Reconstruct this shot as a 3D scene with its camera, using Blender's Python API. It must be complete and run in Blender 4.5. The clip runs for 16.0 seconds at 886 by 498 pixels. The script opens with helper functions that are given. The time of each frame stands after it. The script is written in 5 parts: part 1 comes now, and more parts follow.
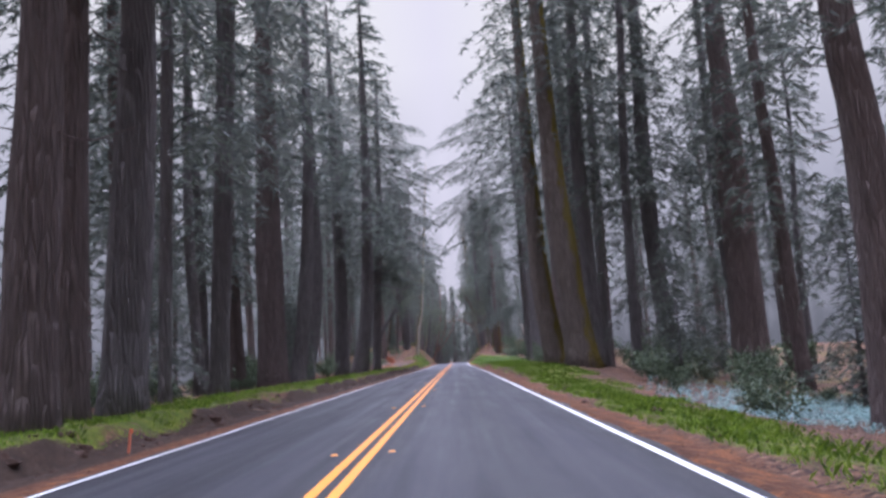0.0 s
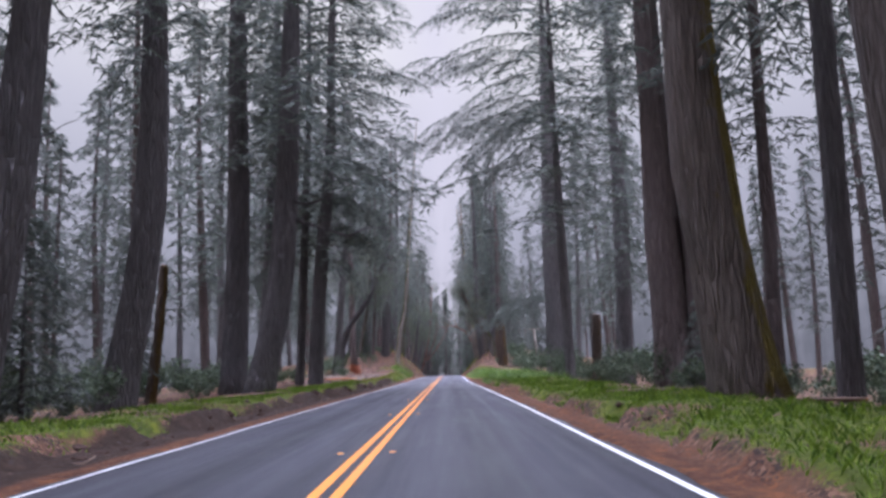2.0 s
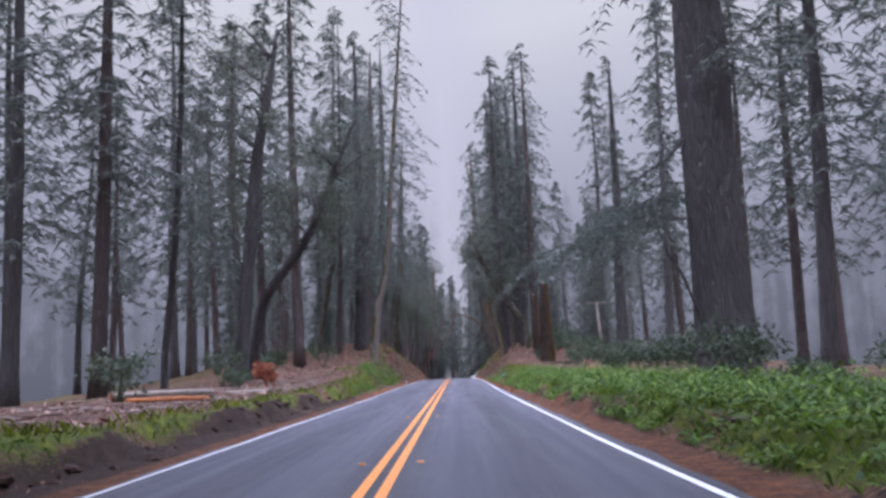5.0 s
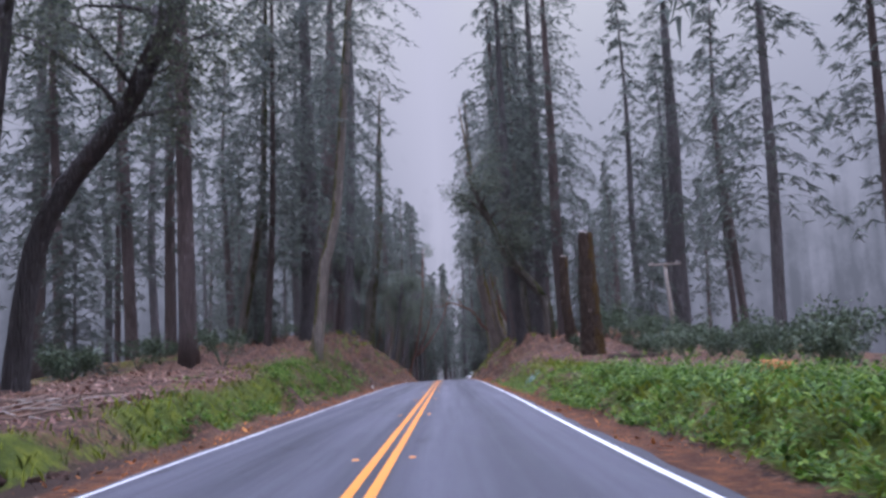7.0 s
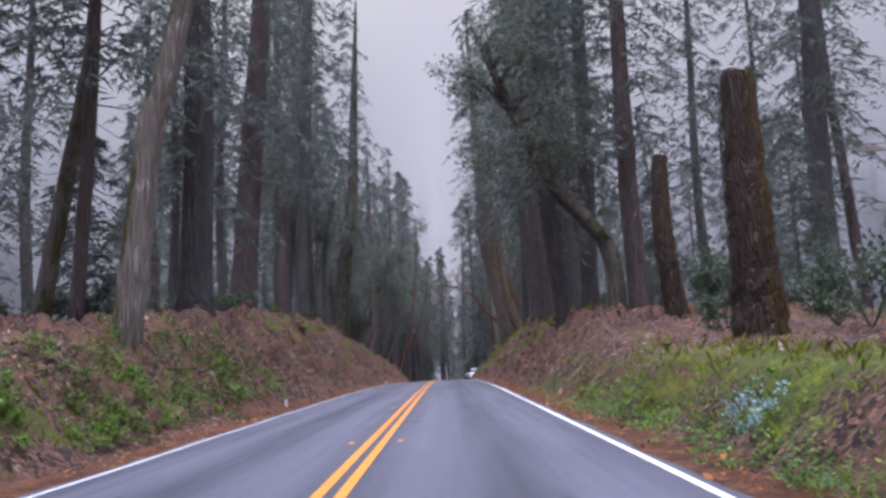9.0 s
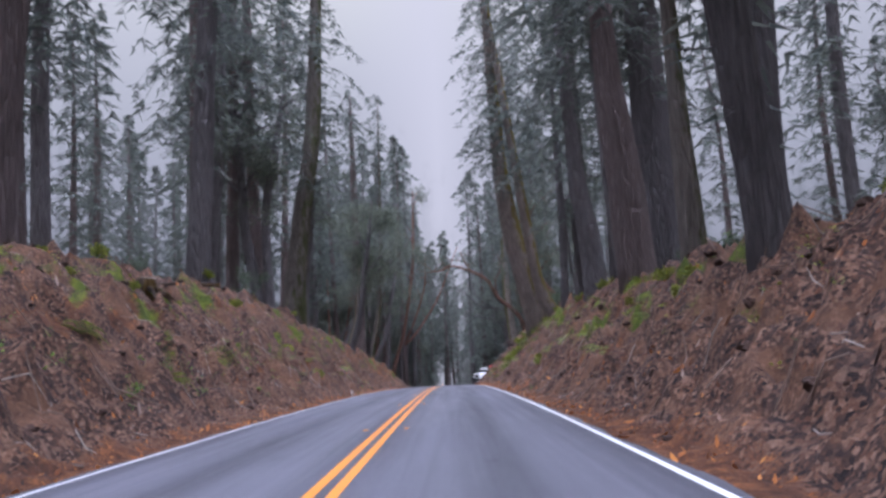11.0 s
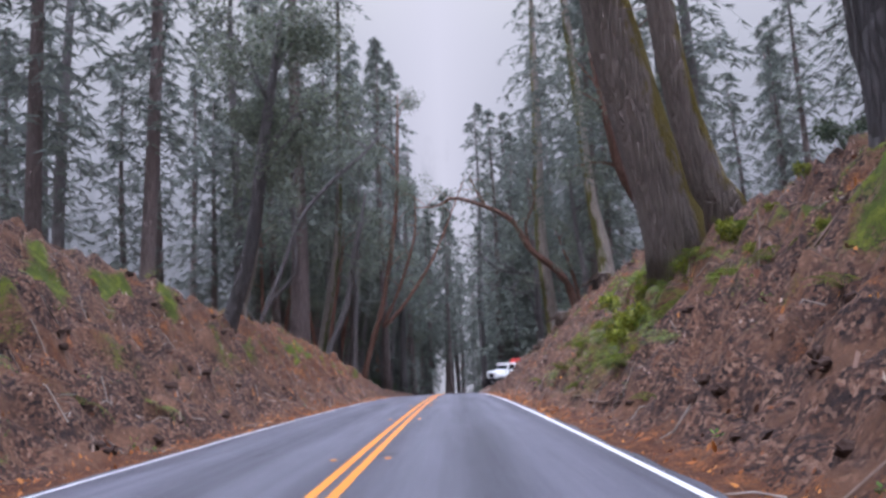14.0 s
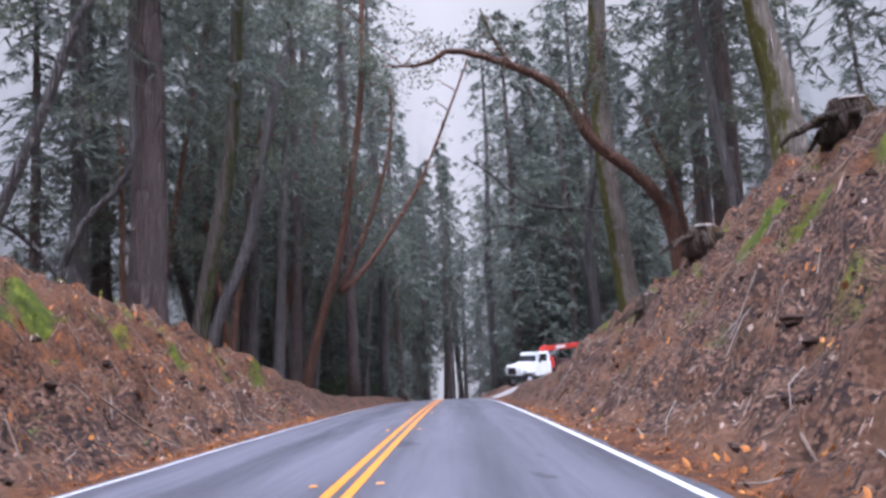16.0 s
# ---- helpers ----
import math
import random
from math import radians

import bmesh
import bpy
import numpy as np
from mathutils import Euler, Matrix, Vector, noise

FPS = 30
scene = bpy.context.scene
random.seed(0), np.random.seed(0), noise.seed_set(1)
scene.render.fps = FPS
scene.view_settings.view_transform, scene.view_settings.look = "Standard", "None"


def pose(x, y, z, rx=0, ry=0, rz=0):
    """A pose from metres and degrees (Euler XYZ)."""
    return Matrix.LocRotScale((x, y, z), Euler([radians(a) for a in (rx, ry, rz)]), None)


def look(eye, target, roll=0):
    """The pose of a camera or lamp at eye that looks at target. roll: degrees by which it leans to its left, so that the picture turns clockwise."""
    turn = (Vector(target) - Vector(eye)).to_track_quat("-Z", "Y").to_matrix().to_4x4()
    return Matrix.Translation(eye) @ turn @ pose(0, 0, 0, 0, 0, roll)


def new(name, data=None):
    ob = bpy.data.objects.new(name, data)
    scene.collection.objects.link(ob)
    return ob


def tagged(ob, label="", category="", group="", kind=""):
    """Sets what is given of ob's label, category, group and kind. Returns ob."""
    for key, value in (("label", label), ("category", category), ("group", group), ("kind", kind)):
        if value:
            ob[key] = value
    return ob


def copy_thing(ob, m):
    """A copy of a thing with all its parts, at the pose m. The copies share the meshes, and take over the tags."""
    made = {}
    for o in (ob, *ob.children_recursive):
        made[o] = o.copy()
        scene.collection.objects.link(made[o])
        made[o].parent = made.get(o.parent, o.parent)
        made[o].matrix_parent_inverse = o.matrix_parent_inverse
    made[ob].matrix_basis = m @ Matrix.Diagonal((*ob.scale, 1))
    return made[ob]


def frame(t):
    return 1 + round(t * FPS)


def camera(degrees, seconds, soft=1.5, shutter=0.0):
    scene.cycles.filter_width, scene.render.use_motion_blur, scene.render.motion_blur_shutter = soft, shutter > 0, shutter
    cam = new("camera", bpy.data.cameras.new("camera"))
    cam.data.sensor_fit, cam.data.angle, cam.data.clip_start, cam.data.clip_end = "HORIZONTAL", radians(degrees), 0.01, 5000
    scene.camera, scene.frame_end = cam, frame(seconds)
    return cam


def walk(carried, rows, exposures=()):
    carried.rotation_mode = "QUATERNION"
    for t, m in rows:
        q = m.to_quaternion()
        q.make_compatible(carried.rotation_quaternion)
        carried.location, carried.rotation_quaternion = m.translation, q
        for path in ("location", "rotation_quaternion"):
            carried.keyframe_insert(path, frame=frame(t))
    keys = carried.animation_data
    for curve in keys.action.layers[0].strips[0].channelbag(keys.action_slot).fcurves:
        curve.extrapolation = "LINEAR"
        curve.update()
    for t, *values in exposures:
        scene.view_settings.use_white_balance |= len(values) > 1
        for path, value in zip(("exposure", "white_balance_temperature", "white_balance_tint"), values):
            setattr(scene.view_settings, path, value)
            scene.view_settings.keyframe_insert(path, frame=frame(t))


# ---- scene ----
cam = camera(55.0, 16.0, soft=3.0)

# seconds, x, y, z, yaw, pitch, roll
ROWS = [
    (0, 1.15, 0, 1.08, 0.95, 7.35, 3.9),
    (0.5, 1.13, 9.42, 1.08, 0.45, 7.35, 3.3),
    (1, 1.11, 18.47, 1.08, 0.45, 7.45, 1.8),
    (1.5, 1.09, 27.45, 1.08, 0.25, 7.85, 1.6),
    (2, 1.07, 36.11, 1.08, 0.35, 8.05, 2),
    (2.5, 1.04, 44.38, 1.08, 0.25, 8.25, 2.3),
    (3, 1.01, 52.63, 1.08, 0.25, 8.55, 2.5),
    (3.5, 0.98, 60.82, 1.08, 0.65, 7.95, 2.3),
    (6, 0.68, 98, 1.08, 0.7, 8.15, 2.85),
    (6.5, 0.735, 104.78, 1.08, 0.4, 8.15, 2.75),
    (7, 0.79, 111.37, 1.08, 0.3, 7.95, 2.95),
    (7.5, 0.845, 118, 1.08, 0.1, 8.15, 3.35),
    (8, 0.9, 124.59, 1.08, 0.1, 8.05, 3.45),
    (8.5, 0.95, 131.1, 1.08, 0.4, 7.95, 3.15),
    (9, 1, 137.64, 1.08, 0.2, 7.65, 2.85),
    (11.5, 1.12, 169.5, 1.076, 0.64, 7.5, 2.85),
    (12, 1.14, 175.85, 1.057, 0.74, 7.2, 2.75),
    (12.5, 1.16, 182.61, 1.02, 0.54, 7.1, 2.55),
    (13, 1.18, 189.64, 0.963, 0.64, 7.2, 2.45),
    (13.5, 1.2, 196.87, 0.885, 0.74, 7.2, 2.35),
    (14, 1.184, 204.04, 0.787, 0.74, 7.2, 2.55),
    (14.5, 1.168, 211.34, 0.667, 0.74, 7.1, 2.65),
    (15, 1.152, 218.79, 0.524, 0.84, 7.1, 2.65),
    (15.5, 1.136, 226.3, 0.357, 0.84, 7, 2.75),
    (16, 1.12, 233.88, 0.167, 0.74, 6.9, 2.85),
]
walk(cam, [(t, pose(x, y, z, 90 + p, r, w)) for t, x, y, z, w, p, r in ROWS], exposures=[(0.0, 1.92, 5850, 17), (3.5, 1.78, 5800, 17), (7.0, 1.5, 5550, 18), (9.0, 1.65, 5800, 16), (12.0, 1.78, 5650, 14), (14.0, 1.88, 5800, 14), (16.0, 2.1, 5850, 13)])

# ---- light ----
world = bpy.data.worlds.new("overcast_sky")
scene.world = world
world.use_nodes = True
wn, wl = world.node_tree.nodes, world.node_tree.links
sky = wn.new("ShaderNodeTexSky")
sky.sky_type, sky.sun_disc = "NISHITA", False
sky.sun_elevation, sky.sun_rotation = radians(21), radians(184)
sky.dust_density, sky.air_density = 6.0, 1.5
cloud = wn.new("ShaderNodeMix")
cloud.data_type = "RGBA"
cloud.inputs["Factor"].default_value = 0.8
cloud.inputs["B"].default_value = (28.0, 28.4, 33.5, 1)
wl.new(sky.outputs["Color"], cloud.inputs["A"])
wl.new(cloud.outputs["Result"], wn["Background"].inputs["Color"])
wn["Background"].inputs["Strength"].default_value = 0.085

sun = new("sun", bpy.data.lights.new("sun", "SUN"))
sun.data.energy, sun.data.angle, sun.data.color = 2.0, radians(50), (1.0, 0.97, 0.98)
sun.matrix_world = look((0, 0, 0), (0.06, 0.93, -0.36))

# ---- materials ----


def material(name, rough=0.8, spec=0.3):
    m = bpy.data.materials.new(name)
    m.use_nodes = True
    b = m.node_tree.nodes["Principled BSDF"]
    b.inputs["Roughness"].default_value = rough
    b.inputs["Specular IOR Level"].default_value = spec
    return m, m.node_tree.nodes, m.node_tree.links, b


def node(nodes, kind, **values):
    n = nodes.new("ShaderNode" + kind)
    for key, value in values.items():
        if key in n.inputs:
            n.inputs[key].default_value = value
    return n


def coords(nodes, links, scale=(1, 1, 1), space="Object"):
    c = nodes.new("ShaderNodeTexCoord")
    m = node(nodes, "Mapping", Scale=scale)
    links.new(c.outputs[space], m.inputs["Vector"])
    return m.outputs["Vector"]


def noise_tex(nodes, links, vector, scale, detail=4.0, rough=0.6):
    n = node(nodes, "TexNoise", Scale=scale, Detail=detail, Roughness=rough)
    links.new(vector, n.inputs["Vector"])
    return n.outputs["Fac"]


def ramp(nodes, links, fac, stops):
    r = nodes.new("ShaderNodeValToRGB")
    r.color_ramp.elements[0].position, r.color_ramp.elements[0].color = stops[0][0], (*stops[0][1], 1)
    r.color_ramp.elements[1].position, r.color_ramp.elements[1].color = stops[-1][0], (*stops[-1][1], 1)
    for p, c in stops[1:-1]:
        e = r.color_ramp.elements.new(p)
        e.color = (*c, 1)
    links.new(fac, r.inputs["Fac"])
    return r.outputs["Color"]


def mix(nodes, links, fac, a, b, mode="MIX"):
    m = nodes.new("ShaderNodeMix")
    m.data_type, m.blend_type = "RGBA", mode
    for value, key in ((fac, "Factor"), (a, "A"), (b, "B")):
        if isinstance(value, (int, float)):
            m.inputs[key].default_value = value
        elif isinstance(value, tuple):
            m.inputs[key].default_value = (*value, 1)
        else:
            links.new(value, m.inputs[key])
    return m.outputs["Result"]


def math_node(nodes, links, op, a, b=0.0, clamp=False):
    m = nodes.new("ShaderNodeMath")
    m.operation, m.use_clamp = op, clamp
    for i, value in enumerate((a, b)):
        if isinstance(value, (int, float)):
            m.inputs[i].default_value = value
        else:
            links.new(value, m.inputs[i])
    return m.outputs[0]


def bump(nodes, links, bsdf, height, strength, distance):
    b = node(nodes, "Bump", Strength=strength, Distance=distance)
    links.new(height, b.inputs["Height"])
    links.new(b.outputs["Normal"], bsdf.inputs["Normal"])


def bark_material(name, dark, light, moss=0.0, side=(1, 0, 0), moss_colour=(0.13, 0.12, 0.02)):
    """Furrowed bark; moss (0 to 1) grows on the face that looks to side."""
    m, n, l, b = material(name, 0.9, 0.15)
    v = coords(n, l, (1, 1, 0.11))
    ridges = noise_tex(n, l, v, 11.0, 6.0, 0.75)
    broad = noise_tex(n, l, coords(n, l, (1, 1, 0.5)), 1.1, 3.0)
    cracks = node(n, "TexVoronoi", Scale=10.0)
    cracks.feature = "DISTANCE_TO_EDGE"
    l.new(v, cracks.inputs["Vector"])
    edge = math_node(n, l, "MULTIPLY", cracks.outputs["Distance"], 3.5, True)
    colour = ramp(n, l, ridges, [(0.32, tuple(0.7 * c for c in dark)), (0.68, light)])
    colour = mix(n, l, math_node(n, l, "MULTIPLY", math_node(n, l, "SUBTRACT", 1.0, edge), 0.32), colour, tuple(0.35 * c for c in dark))
    colour = mix(n, l, math_node(n, l, "MULTIPLY", broad, 0.55), colour, tuple(1.15 * c for c in light))
    info = n.new("ShaderNodeObjectInfo")
    tone = math_node(n, l, "ADD", math_node(n, l, "MULTIPLY", info.outputs["Random"], 0.5), 0.75)
    toned = n.new("ShaderNodeVectorMath")
    toned.operation = "SCALE"
    l.new(colour, toned.inputs[0])
    l.new(tone, toned.inputs["Scale"])
    colour = toned.outputs["Vector"]
    if moss:
        g = n.new("ShaderNodeNewGeometry")
        d = n.new("ShaderNodeVectorMath")
        d.operation = "DOT_PRODUCT"
        d.inputs[1].default_value = side
        l.new(g.outputs["Normal"], d.inputs[0])
        patch = noise_tex(n, l, coords(n, l, (1, 1, 0.4)), 2.2, 5.0, 0.7)
        fac = math_node(n, l, "ADD", d.outputs["Value"], math_node(n, l, "MULTIPLY", math_node(n, l, "SUBTRACT", patch, 0.5), 3.0))
        fac = math_node(n, l, "MULTIPLY", math_node(n, l, "ADD", fac, moss - 0.9), 2.5, True)
        fine = noise_tex(n, l, coords(n, l), 22.0, 4.0)
        colour = mix(n, l, fac, colour, ramp(n, l, fine, [(0.3, tuple(0.4 * c for c in moss_colour)), (0.7, moss_colour)]))
    l.new(colour, b.inputs["Base Color"])
    bump(n, l, b, mix(n, l, 0.6, ridges, edge), 1.0, 0.14)
    return m


def leaf_material(name, dark, light, through_light=0.35, rough=0.6, between=()):
    """Leaves, each with a tone of its own, that let some light pass."""
    m, n, l, b = material(name, rough, 0.25)
    g = n.new("ShaderNodeNewGeometry")
    colour = ramp(n, l, g.outputs["Random Per Island"], [(0.0, dark), *between, (1.0, light)])
    l.new(colour, b.inputs["Base Color"])
    t = n.new("ShaderNodeBsdfTranslucent")
    l.new(colour, t.inputs["Color"])
    s = n.new("ShaderNodeMixShader")
    s.inputs["Fac"].default_value = through_light
    l.new(b.outputs["BSDF"], s.inputs[1])
    l.new(t.outputs["BSDF"], s.inputs[2])
    l.new(s.outputs["Shader"], n["Material Output"].inputs["Surface"])
    return m


def plain(name, colour, rough=0.5, spec=0.5, metal=0.0, vary=0.15, scale=8.0):
    m, n, l, b = material(name, rough, spec)
    f = noise_tex(n, l, coords(n, l), scale, 5.0)
    l.new(ramp(n, l, f, [(0.25, tuple(c * (1 - vary) for c in colour)), (0.75, tuple(min(1, c * (1 + vary)) for c in colour))]), b.inputs["Base Color"])
    b.inputs["Metallic"].default_value = metal
    return m


BARK = bark_material("fir_bark", (0.055, 0.05, 0.052), (0.15, 0.137, 0.137))
BARK_MOSS = bark_material("mossy_fir_bark", (0.07, 0.056, 0.049), (0.21, 0.172, 0.15), 0.5, (1, -0.15, 0), (0.17, 0.13, 0.025))
BARK_GREEN = bark_material("green_moss_bark", (0.065, 0.058, 0.05), (0.18, 0.155, 0.135), 0.3, (0.8, -0.5, 0.2), (0.085, 0.088, 0.035))
BARK_RED = bark_material("redwood_bark", (0.066, 0.05, 0.048), (0.155, 0.122, 0.115))
BARK_PALE = bark_material("pale_bark", (0.12, 0.10, 0.09), (0.29, 0.25, 0.215), 0.35, (-1, -0.3, 0), (0.14, 0.13, 0.04))
BARK_MADRONE = bark_material("madrone_bark", (0.085, 0.045, 0.035), (0.21, 0.115, 0.085))
SNAG_WOOD = bark_material("mossy_snag_bark", (0.028, 0.022, 0.019), (0.12, 0.085, 0.066), 0.36, (0.9, -0.4, 0), (0.13, 0.08, 0.028))
FRESH_WOOD = plain("fresh_cut_wood", (0.42, 0.16, 0.06), 0.8, 0.2, vary=0.4)
GREY_WOOD = plain("weathered_wood", (0.27, 0.23, 0.20), 0.85, 0.2, vary=0.4)
NEEDLES = leaf_material("fir_needles", (0.07, 0.084, 0.076), (0.145, 0.16, 0.135), 0.42)
BROAD = leaf_material("bay_leaves", (0.065, 0.08, 0.062), (0.145, 0.16, 0.11), 0.42, 0.5)
SHRUB = leaf_material("shrub_leaves", (0.03, 0.05, 0.03), (0.12, 0.15, 0.09), 0.3, 0.5)
RUSSET = leaf_material("russet_leaves", (0.22, 0.06, 0.03), (0.45, 0.17, 0.10), 0.35)
GRASS = leaf_material("grass_blades", (0.04, 0.085, 0.01), (0.19, 0.27, 0.03), 0.4)
WEED = leaf_material("weed_leaves", (0.025, 0.06, 0.008), (0.26, 0.34, 0.06), 0.4, 0.6, ((0.5, (0.07, 0.14, 0.016)), (0.9, (0.15, 0.24, 0.03))))
FERN = leaf_material("fern_fronds", (0.03, 0.055, 0.01), (0.21, 0.24, 0.03), 0.4, 0.5)
BLUE_LEAF = leaf_material("pale_blue_leaves", (0.13, 0.22, 0.25), (0.36, 0.48, 0.52), 0.3, 0.6)
SPROUT = leaf_material("yellow_green_sprouts", (0.06, 0.09, 0.012), (0.3, 0.31, 0.04), 0.4, 0.5)
TEAL = leaf_material("blue_green_leaves", (0.11, 0.21, 0.20), (0.26, 0.37, 0.36), 0.3, 0.6)
LITTER = leaf_material("dry_leaves", (0.022, 0.013, 0.011), (0.32, 0.20, 0.15), 0.1, 0.7, ((0.45, (0.062, 0.032, 0.023)), (0.75, (0.16, 0.062, 0.03)), (0.9, (0.12, 0.07, 0.052))))
ORANGE_LITTER = leaf_material("orange_dry_leaves", (0.14, 0.042, 0.012), (0.58, 0.24, 0.055), 0.1, 0.6, ((0.6, (0.36, 0.12, 0.025)),))
PINK_LITTER = leaf_material("pinkish_dry_leaves", (0.07, 0.036, 0.028), (0.44, 0.28, 0.22), 0.1, 0.6, ((0.6, (0.19, 0.09, 0.062)),))
YELLOW_GRASS = leaf_material("yellow_green_grass", (0.05, 0.07, 0.01), (0.25, 0.28, 0.03), 0.4)
PALE_LITTER = leaf_material("pale_dry_leaves", (0.15, 0.09, 0.068), (0.46, 0.34, 0.275), 0.1, 0.45)
TWIG = plain("dead_twigs", (0.16, 0.11, 0.085), 0.85, 0.2, vary=0.5, scale=3.0)


def ground_material():
    """Litter, red earth and moss, by the cover that the ground carries at each place."""
    m, n, l, b = material("forest_floor", 0.92, 0.15)
    a = n.new("ShaderNodeAttribute")
    a.attribute_name = "cover"
    s = n.new("ShaderNodeSeparateColor")
    l.new(a.outputs["Color"], s.inputs["Color"])
    v = coords(n, l)
    fine = noise_tex(n, l, v, 26.0, 6.0, 0.75)
    mid = noise_tex(n, l, v, 3.1, 5.0, 0.65)
    grain = node(n, "TexVoronoi", Scale=17.0)
    l.new(v, grain.inputs["Vector"])
    bits = n.new("ShaderNodeSeparateColor")
    l.new(grain.outputs["Color"], bits.inputs["Color"])
    broad = noise_tex(n, l, v, 0.85, 4.0, 0.6)
    litter = ramp(n, l, mix(n, l, 0.5, fine, bits.outputs["Red"]), [(0.28, (0.016, 0.012, 0.012)), (0.44, (0.058, 0.033, 0.025)), (0.58, (0.125, 0.06, 0.036)), (0.78, (0.27, 0.165, 0.115))])
    litter = mix(n, l, ramp(n, l, mid, [(0.42, (0, 0, 0)), (0.68, (0.75, 0.75, 0.75))]), litter, (0.04, 0.028, 0.026))
    litter = mix(n, l, ramp(n, l, broad, [(0.5, (0, 0, 0)), (0.62, (0.65, 0.65, 0.65))]), litter, (0.16, 0.082, 0.048))
    earth = ramp(n, l, mix(n, l, 0.5, fine, mid), [(0.34, (0.03, 0.016, 0.013)), (0.5, (0.09, 0.039, 0.022)), (0.66, (0.31, 0.12, 0.042))])
    moss = ramp(n, l, mix(n, l, 0.6, fine, mid), [(0.3, (0.02, 0.03, 0.007)), (0.5, (0.065, 0.085, 0.012)), (0.7, (0.2, 0.21, 0.02))])
    edge = math_node(n, l, "MULTIPLY", math_node(n, l, "SUBTRACT", mix(n, l, 0.4, fine, mid), 0.5), 2.6)
    red = math_node(n, l, "MULTIPLY", math_node(n, l, "ADD", math_node(n, l, "SUBTRACT", s.outputs["Green"], 0.35), edge), 4.0, True)
    green = math_node(n, l, "MULTIPLY", math_node(n, l, "ADD", math_node(n, l, "SUBTRACT", s.outputs["Red"], 0.4), edge), 4.0, True)
    soil = ramp(n, l, mix(n, l, 0.5, fine, mid), [(0.3, (0.01, 0.007, 0.006)), (0.52, (0.036, 0.022, 0.016)), (0.75, (0.105, 0.062, 0.042))])
    damp = math_node(n, l, "MULTIPLY", math_node(n, l, "ADD", math_node(n, l, "SUBTRACT", s.outputs["Blue"], 0.4), edge), 4.0, True)
    colour = mix(n, l, green, mix(n, l, damp, mix(n, l, red, litter, earth), soil), moss)
    l.new(colour, b.inputs["Base Color"])
    bump(n, l, b, mix(n, l, 0.35, mix(n, l, 0.5, fine, bits.outputs["Green"]), mid), 1.0, 0.12)
    return m


def asphalt_material():
    """Worn damp asphalt: polished wheel tracks, patches, fine stone."""
    m, n, l, b = material("asphalt", 0.6, 0.2)
    v = coords(n, l)
    stone = noise_tex(n, l, v, 90.0, 3.0, 0.7)
    patch = noise_tex(n, l, coords(n, l, (1, 0.16, 1)), 0.9, 5.0, 0.65)
    streak = noise_tex(n, l, coords(n, l, (1, 0.02, 1)), 2.6, 4.0, 0.6)
    colour = ramp(n, l, stone, [(0.3, (0.05, 0.05, 0.06)), (0.7, (0.125, 0.123, 0.143))])
    colour = mix(n, l, ramp(n, l, patch, [(0.35, (0, 0, 0)), (0.7, (0.6, 0.6, 0.6))]), colour, (0.125, 0.123, 0.145))
    colour = mix(n, l, ramp(n, l, streak, [(0.5, (0, 0, 0)), (0.75, (0.45, 0.45, 0.45))]), colour, (0.05, 0.05, 0.055))
    # Dark start, paler later: the thicker canopy's shade is multiplied into the colour.
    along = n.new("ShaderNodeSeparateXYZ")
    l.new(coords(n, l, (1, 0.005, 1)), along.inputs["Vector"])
    down_road = math_node(n, l, "ADD", along.outputs["Y"], math_node(n, l, "MULTIPLY", patch, 0.12))
    canopy_shade = ramp(n, l, down_road, [(0.2, (0.2, 0.195, 0.215)), (0.6, (0.55, 0.545, 0.6)), (0.9, (1.0, 0.99, 1.0))])
    colour = mix(n, l, 1.0, colour, canopy_shade, "MULTIPLY")
    across = n.new("ShaderNodeSeparateXYZ")
    l.new(v, across.inputs["Vector"])
    lane = math_node(n, l, "COSINE", math_node(n, l, "MULTIPLY", math_node(n, l, "SUBTRACT", math_node(n, l, "ABSOLUTE", across.outputs["X"]), 1.55), 4.1))
    oil = math_node(n, l, "MULTIPLY", math_node(n, l, "ADD", lane, 0.6), math_node(n, l, "MULTIPLY", noise_tex(n, l, coords(n, l, (1, 0.06, 1)), 1.3, 4.0, 0.6), 0.75), True)
    colour = mix(n, l, oil, colour, mix(n, l, 1.0, colour, (0.42, 0.42, 0.43), "MULTIPLY"))
    spots = ramp(n, l, noise_tex(n, l, coords(n, l, (1, 0.5, 1)), 1.7, 2.0, 0.4), [(0.71, (0, 0, 0)), (0.75, (0.7, 0.7, 0.7))])
    colour = mix(n, l, spots, colour, (0.02, 0.02, 0.022))
    l.new(colour, b.inputs["Base Color"])
    l.new(ramp(n, l, mix(n, l, 0.5, streak, patch), [(0.3, (0.42, 0.42, 0.42)), (0.7, (0.75, 0.75, 0.75))]), b.inputs["Roughness"])
    bump(n, l, b, stone, 0.25, 0.01)
    return m


def paint_material(name, colour):
    """Road paint, scuffed through to the asphalt here and there."""
    m, n, l, b = material(name, 0.55, 0.4)
    v = coords(n, l)
    scuff = mix(n, l, 0.5, noise_tex(n, l, v, 45.0, 5.0, 0.8), noise_tex(n, l, v, 2.0, 5.0, 0.7))
    l.new(ramp(n, l, scuff, [(0.36, tuple(0.45 * c for c in colour)), (0.43, colour), (0.8, tuple(min(1, 1.05 * c) for c in colour))]), b.inputs["Base Color"])
    return m


GROUND, ASPHALT = ground_material(), asphalt_material()
WHITE_PAINT, YELLOW_PAINT = paint_material("white_road_paint", (0.66, 0.66, 0.66)), paint_material("yellow_road_paint", (0.64, 0.205, 0.003))

# ---- shape helpers ----


